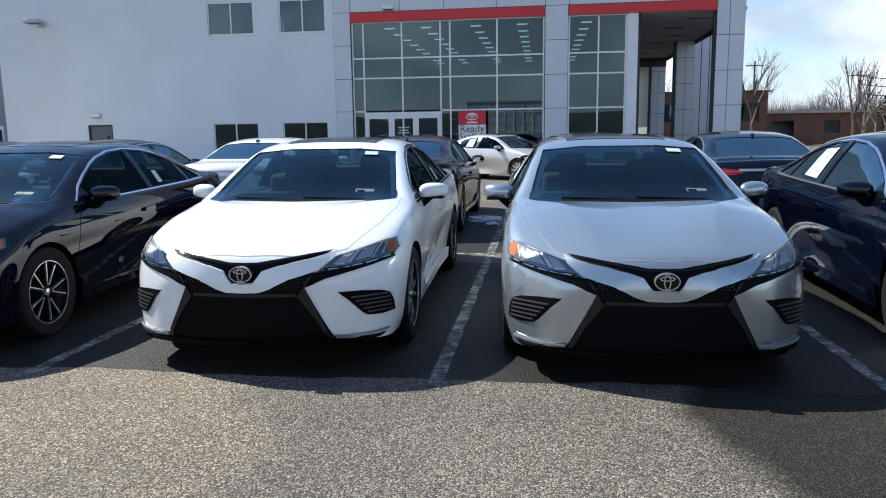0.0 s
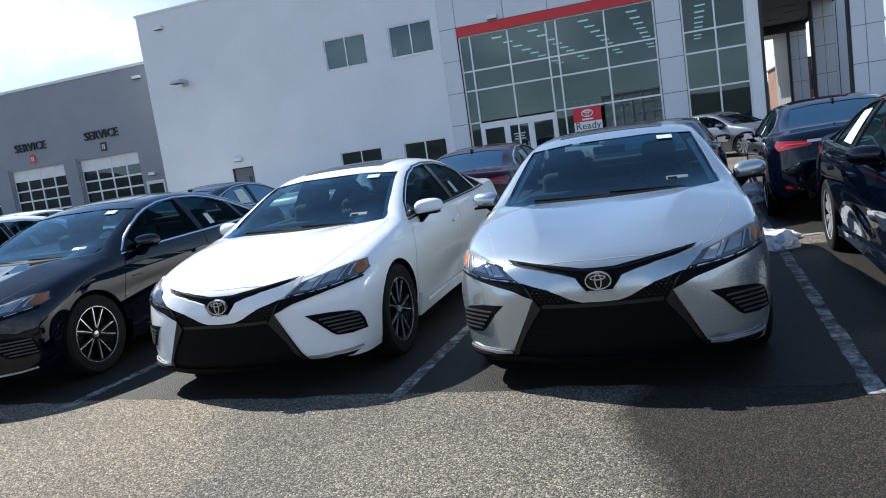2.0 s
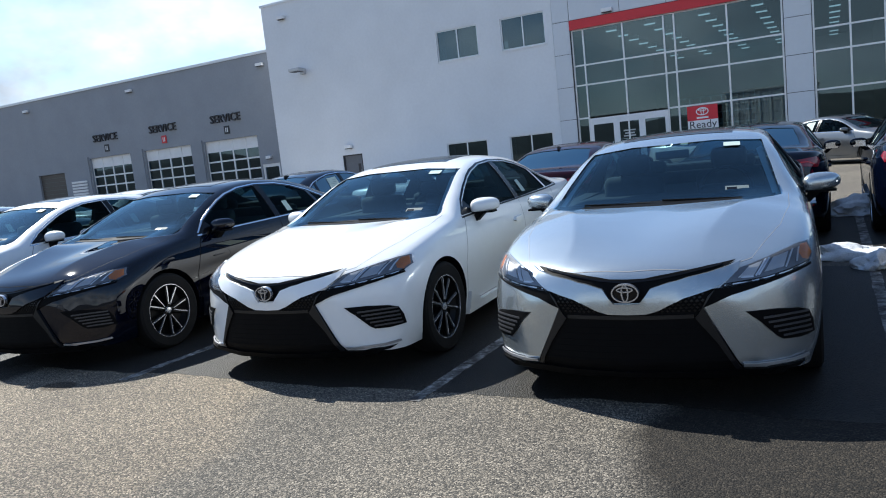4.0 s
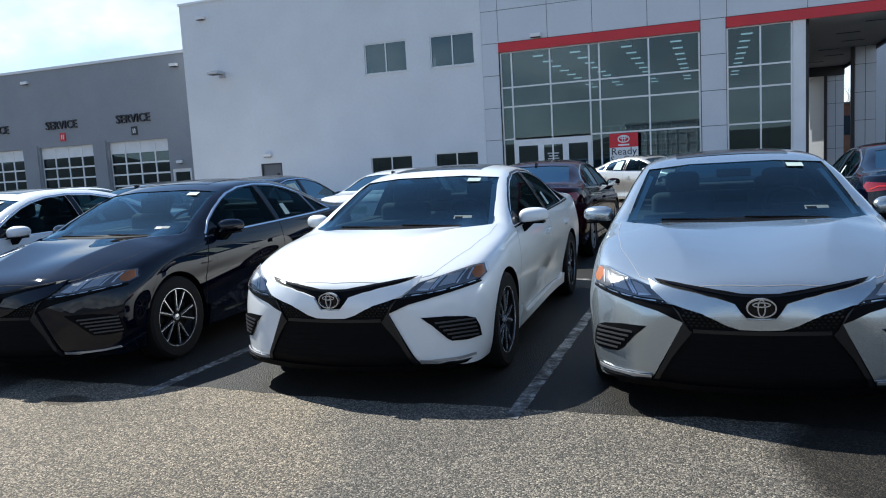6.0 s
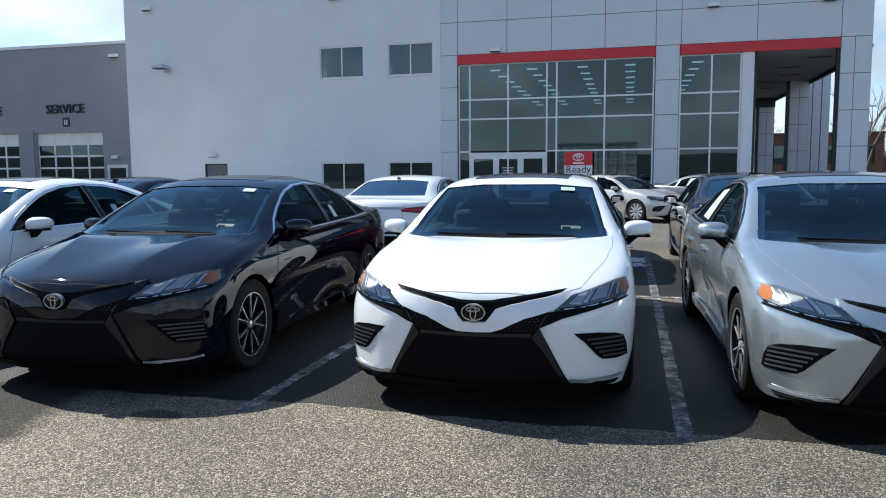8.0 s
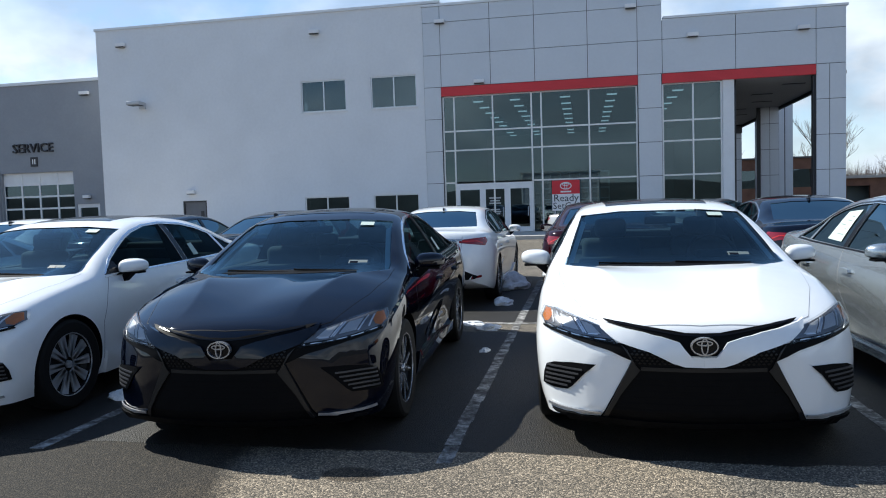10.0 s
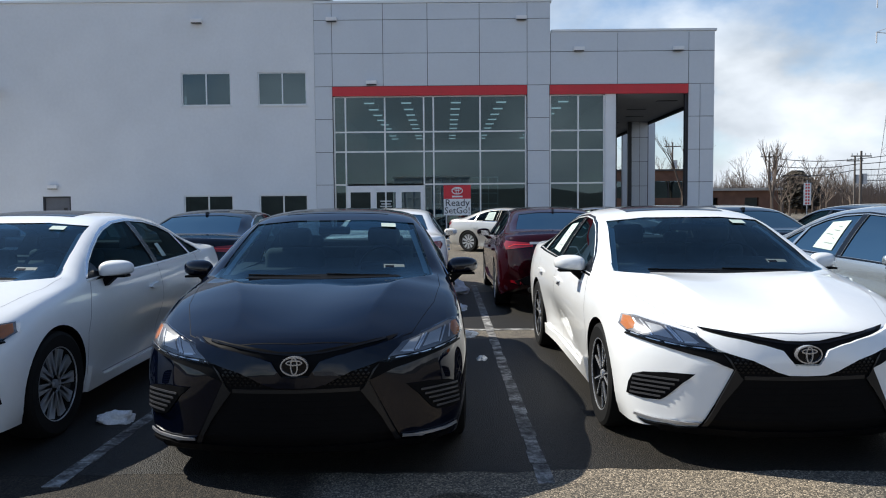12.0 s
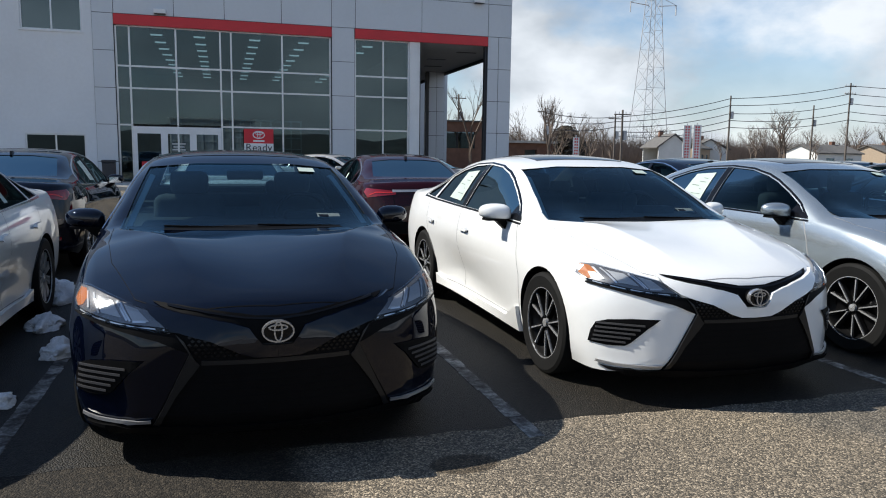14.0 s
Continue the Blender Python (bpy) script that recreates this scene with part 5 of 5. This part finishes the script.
def banner(x, y, z0, z1, w):
    t = thing("banner_sign", "tall white banner sign with rows of red lettering", "sign", "banner signs", "", (x, y, 0))
    part("post", rod((0, 0.05, 0), (0, 0.05, z1 + 0.3), 0.06), STEEL, t)
    part("board", boxes((-w / 2, w / 2, -0.05, 0.0, z0, z1)), WHITE, t)
    n = int((z1 - z0) / 0.38)
    for k in range(n):
        for s in (-1, 1):
            part("writing", boxes((s * w * 0.17 - w * 0.11, s * w * 0.17 + w * 0.11, -0.056, -0.052, z0 + 0.1 + 0.38 * k, z0 + 0.32 + 0.38 * k)), RED, t)


banner(57.3, 90, 1.5, 6.1, 1.25), banner(58.9, 90, 1.5, 6.2, 1.25), banner(40.3, 90, 1.4, 4.1, 0.9)


def utility_pole(x, y, h, arms=1, lean=0.0):
    t = thing("utility_pole", "weathered wooden utility pole with cross arms", "pole", "utility poles", "", (x, y, 0))
    part("shaft", rod((0, 0, 0), (lean, 0, h), 0.15, 0.1), POLE, t)
    for k in range(arms):
        z = h - 0.5 - 1.1 * k
        part("cross_arm", boxes((-1.0, 1.0, -0.06, 0.05, z - 0.06, z + 0.06)), POLE, t)
        for s in (-0.9, -0.4, 0.4, 0.9):
            part("insulator", rod((s, 0, z + 0.08), (s, 0, z + 0.3), 0.05, 0.04), STEEL, t)
    part("transformer", rod((0.35, 0, h - 3.2), (0.35, 0, h - 2.2), 0.25), STEEL, t)
    return (x, y, h)


poles = [utility_pole(*p) for p in ((24.5, 92, 9.3, 1), (33.0, 84, 7.4, 1), (46.0, 90, 7.2, 1), (64.1, 90, 10.4, 0), (85.0, 90, 13.0, 2), (82.3, 94, 9.9, 0), (110, 90, 13.5, 2), (36.6, 72, 6.6, 1))]


def tube(bm, pts, r, n=4):
    """One bent rod through the points."""
    rings = []
    for i, p in enumerate(pts):
        d = (pts[min(i + 1, len(pts) - 1)] - pts[max(i - 1, 0)]).normalized()
        q = d.to_track_quat("Z", "Y").to_matrix()
        rings.append([bm.verts.new(p + q @ Vector((r * math.cos(k * math.tau / n), r * math.sin(k * math.tau / n), 0))) for k in range(n)])
    for a, b in zip(rings, rings[1:]):
        for k in range(n):
            bm.faces.new((a[k], a[(k + 1) % n], b[(k + 1) % n], b[k]))
    bm.faces.new(rings[0][::-1]), bm.faces.new(rings[-1])
    return bm


def wire(a, b, sag):
    bm = bmesh.new()
    a, b = Vector(a), Vector(b)
    pts = [a.lerp(b, k / 12) - Vector((0, 0, sag * 4 * (k / 12) * (1 - k / 12))) for k in range(13)]
    tube(bm, pts, 0.045)
    tagged(part("overhead_wire", bm, DARKMETAL), "black overhead wire slung between utility poles", "wire", "overhead wires")


for k, (dz, w) in enumerate(((0.0, 0.8), (1.2, 1.0), (2.6, 1.1), (3.8, 1.3), (5.0, 1.2))):
    wire((110, 90, 13.2 - dz), (85, 90, 12.6 - dz), w * 0.5)
    wire((85, 90, 12.6 - dz), (64.1, 90, 10.0 - dz * 0.8), w * 0.5)
    wire((64.1, 90, 10.0 - dz * 0.8), (46, 90, 6.9 - dz * 0.5), w * 0.5)
    if k < 3:
        wire((46, 90, 6.9 - dz * 0.5), (33, 84, 6.8 - dz * 0.7), w * 0.4)

# lattice pylon
tw = thing("pylon", "tall grey steel lattice pylon for power lines", "pylon", "", "", (128.6, 214, 0))
H = 86.0
half = lambda z: 4.3 * (1 - z / H) ** 1.7 + 0.9
levels = [0, 9, 17, 24, 30.5, 36.5, 42, 47, 52, 57, 62, 67, 72, 77, 82, H]
for sx in (-1, 1):
    for sy in (-1, 1):
        bm = bmesh.new()
        tube(bm, [Vector((sx * half(a), sy * half(a), a)) for a in levels], 0.12)
        part("leg", bm, STEEL, tw)
br = bmesh.new()
for a, b in zip(levels, levels[1:]):
    for s in (-1, 1):
        for p, q in (((-1, s), (1, s)), ((1, s), (-1, s)), ((s, -1), (s, 1)), ((s, 1), (s, -1))):
            bar(br, (p[0] * half(a), p[1] * half(a), a), (q[0] * half(b), q[1] * half(b), b), 0.055, 0.055, 3)
        bar(br, (-half(b), s * half(b), b), (half(b), s * half(b), b), 0.06, 0.06, 3)
part("bracing", br, STEEL, tw)
for z in (50, 60, 70):
    am = bmesh.new()
    for s in (-1, 1):
        bar(am, (s * half(z), 0, z), (s * 8.5, 0, z + 0.6), 0.16, 0.1, 4), bar(am, (s * half(z), 0, z + 3), (s * 8.5, 0, z + 0.6), 0.12, 0.08, 4)
    part("arm", am, STEEL, tw)
    for s in (-1, 1):
        part("insulator", rod((s * 8.3, 0, z - 2.5), (s * 8.3, 0, z + 0.5), 0.22, 0.22, 6), STEEL, tw)


# bare trees
def bare_tree(x, y, h, spread, seed, name="bare_tree", deep=5):
    rnd = random.Random(seed)
    t = thing(name, "leafless winter tree with fine grey-brown twigs", "tree", "bare trees", "", (x, y, 0))
    trunk, crown = bmesh.new(), bmesh.new()

    def grow(p, d, ln, r, k):
        q = p + d * ln
        bar(trunk if k == 0 else crown, p, q, r, r * 0.62, 5 if k < 2 else 3)
        if k >= deep:
            return
        for i in range(3 if k < 3 else rnd.choice((2, 3))):
            u = Vector((rnd.gauss(0, 1), rnd.gauss(0, 1), rnd.gauss(0.25, 0.5))).normalized()
            nd = (d * 1.0 + u * spread + Vector((0, 0, 0.16))).normalized()
            st = p.lerp(q, rnd.uniform(0.6, 1.0)) if i else q
            grow(st, nd, ln * rnd.uniform(0.6, 0.82), r * 0.55, k + 1)

    grow(Vector((0, 0, -0.2)), Vector((rnd.uniform(-.06, .06), 0, 1)).normalized(), h * 0.3, h * 0.022, 0)
    part("trunk", trunk, BARK, t)
    part("crown", crown, BARK, t)


for i, q in enumerate(((27.4, 70.5, 8.8, .32), (29.0, 72, 7.2, .7), (18.2, 68.5, 9.6, .45), (31, 88, 7, .7), (36.5, 91, 10.5, .42), (38.2, 92, 8.6, .7), (41, 96, 7, .8), (44.5, 97, 7, .8), (52, 108, 8, .8), (56, 118, 11, .7), (61, 120, 10, .7), (70, 112, 8, .8), (75, 92, 11, .8), (78, 118, 8, .8), (86, 112, 9, .8), (92, 118, 10, .8), (98, 125, 10, .8), (104, 100, 10, .7), (115, 118, 11, .8), (19.0, 88, 9, .7), (23.5, 92, 10, .7), (26.0, 95, 9, .7), (12.5, 88, 9, .6), (33.5, 93, 7, .8), (40, 99, 8, .75), (47.5, 101, 7, .8), (50, 98, 6, .85), (54, 112, 9, .8), (66, 100, 7, .8), (69, 98, 6, .85), (79, 96, 8, .8), (82.5, 104, 8, .8), (89, 100, 7, .85), (95, 108, 9, .8), (108, 112, 10, .8), (72, 120, 11, .75), (60, 126, 12, .75), (46, 122, 11, .75), (76.5, 93, 12.5, .85))):
    bare_tree(*q, seed=90 + i)
for i, (x, y, h) in enumerate(((49.5, 112, 6.5), (53.0, 116, 5.5))):
    t = thing("evergreen_tree", "dark evergreen tree among the bare ones", "tree", "evergreen trees", "", (x, y, 0))
    part("trunk", rod((0, 0, 0), (0, 0, h * 0.9), 0.2, 0.05), BARK, t)
    cw = bmesh.new()
    rnd = random.Random(5 + i)
    for k in range(1100):
        z = h * (0.15 + 0.85 * rnd.random() ** 0.8)
        rr = h * 0.36 * math.sqrt(max(0.02, 1 - ((z / h - 0.55) / 0.47) ** 2)) * rnd.uniform(0.4, 1.15)
        a = rnd.uniform(0, math.tau)
        c = Vector((rr * math.cos(a), rr * math.sin(a), z))
        e = c + Vector((math.cos(a) * 0.5, math.sin(a) * 0.5, -0.25))
        s = Vector((-math.sin(a), math.cos(a), 0.2)) * rnd.uniform(0.2, 0.42)
        f = cw.faces.new([cw.verts.new(c - s), cw.verts.new(e), cw.verts.new(c + s), cw.verts.new(c + Vector((0, 0, 0.2)))])
    part("crown", cw, PINE, t)

# wooded rise on the horizon: twigs in their thousands over a low ridge
rnd = random.Random(17)
ridge = bmesh.new()
cols = []
for i in range(121):
    x = -60 + 420 * i / 120
    z = 4.5 + 5.0 * noise.noise((x * 0.012, 3.1, 0)) + 0.9 * noise.noise((x * 0.09, 1.0, 0)) + 0.012 * max(0.0, x)
    cols.append([ridge.verts.new((x, 215, -0.2)), ridge.verts.new((x, 240, z * 0.6)), ridge.verts.new((x, 270, z)), ridge.verts.new((x, 300, -0.2))])
for a, b in zip(cols, cols[1:]):
    for k in range(3):
        ridge.faces.new((a[k], b[k], b[k + 1], a[k + 1]))
structure("hill", ridge, WOODS, "low wooded hill on the horizon", "hill", True)
# unseen rise added behind the camera, coloured for its reflection in the glass
back = bmesh.new()
cols = []
for i in range(91):
    a = math.radians(180 + 180 * i / 90)
    z = 9 + 5 * noise.noise((i * 0.2, 7.7, 0)) + 1.5 * noise.noise((i * 1.3, 2, 0))
    cols.append([back.verts.new((r * math.cos(a), r * math.sin(a), zz)) for r, zz in ((150, -0.2), (165, z * 0.8), (190, z), (260, -0.2))])
for a, b in zip(cols, cols[1:]):
    for k in range(3):
        back.faces.new((a[k], b[k], b[k + 1], a[k + 1]))
structure("unseen_rise", back, mat("mirrored_woods", (0.055, 0.06, 0.058), 0.95, noise_amt=0.4, noise_scale=0.2), "unseen dark rise added for the glass to mirror", "hill", True)
tg = bmesh.new()
for k in range(9500):
    x, y = (rnd.uniform(-20, 330), rnd.uniform(128, 270)) if k < 7000 else (rnd.uniform(8, 150), rnd.uniform(116, 150))
    z0 = 0.0 if y < 215 else (y - 215) / 55 * 5
    fine = k >= 7000
    h = rnd.uniform(3.2, 7.0) + (0 if fine else 2.0) + 2.0 * noise.noise((x * 0.15, y * 0.1, 4))
    for _ in range(5):
        dx, dy = rnd.gauss(0, 1.6), rnd.gauss(0, 0.5)
        w = rnd.uniform(0.03, 0.09)
        a, b, c = tg.verts.new((x - w, y, z0)), tg.verts.new((x + w, y, z0)), tg.verts.new((x + dx, y + dy, z0 + h * rnd.uniform(0.6, 1)))
        tg.faces.new((a, b, c))
tagged(part("bare_woods", tg, WOODS), "grey-brown bare winter woods along the horizon", "woods", "", "stuff")

# the showroom's glass mirrors a white-framed building across the road
wb = thing("framed_building", "low white-framed panelled building across the road", "building", "", "", (-6.0, -50.0, 0))
part("wall", boxes((-6.2, 6.2, -8.0, -7.8, 0, 6.4), (-6.2, -6.0, -7.8, 0, 0, 6.4), (6.0, 6.2, -7.8, 0, 0, 6.4)), SIDING, wb)
part("roof", boxes((-6.4, 6.4, -8.2, 0.3, 6.4, 6.65)), WHITE, wb)
for k in range(9):
    x = -6.0 + 1.5 * k
    part("post", boxes((x - 0.09, x + 0.09, 0.0, 0.2, 0, 6.4)), WHITE, wb)
for k in range(8):
    for j in range(4):
        x, z = -5.91 + 1.5 * k, 1.6 * j
        part("rail", boxes((x, x + 1.32, 0.02, 0.18, z + 1.44, z + 1.6)), WHITE, wb)
        part("pane", boxes((x, x + 1.32, 0.08, 0.1, z, z + 1.44)), PANEL, wb)
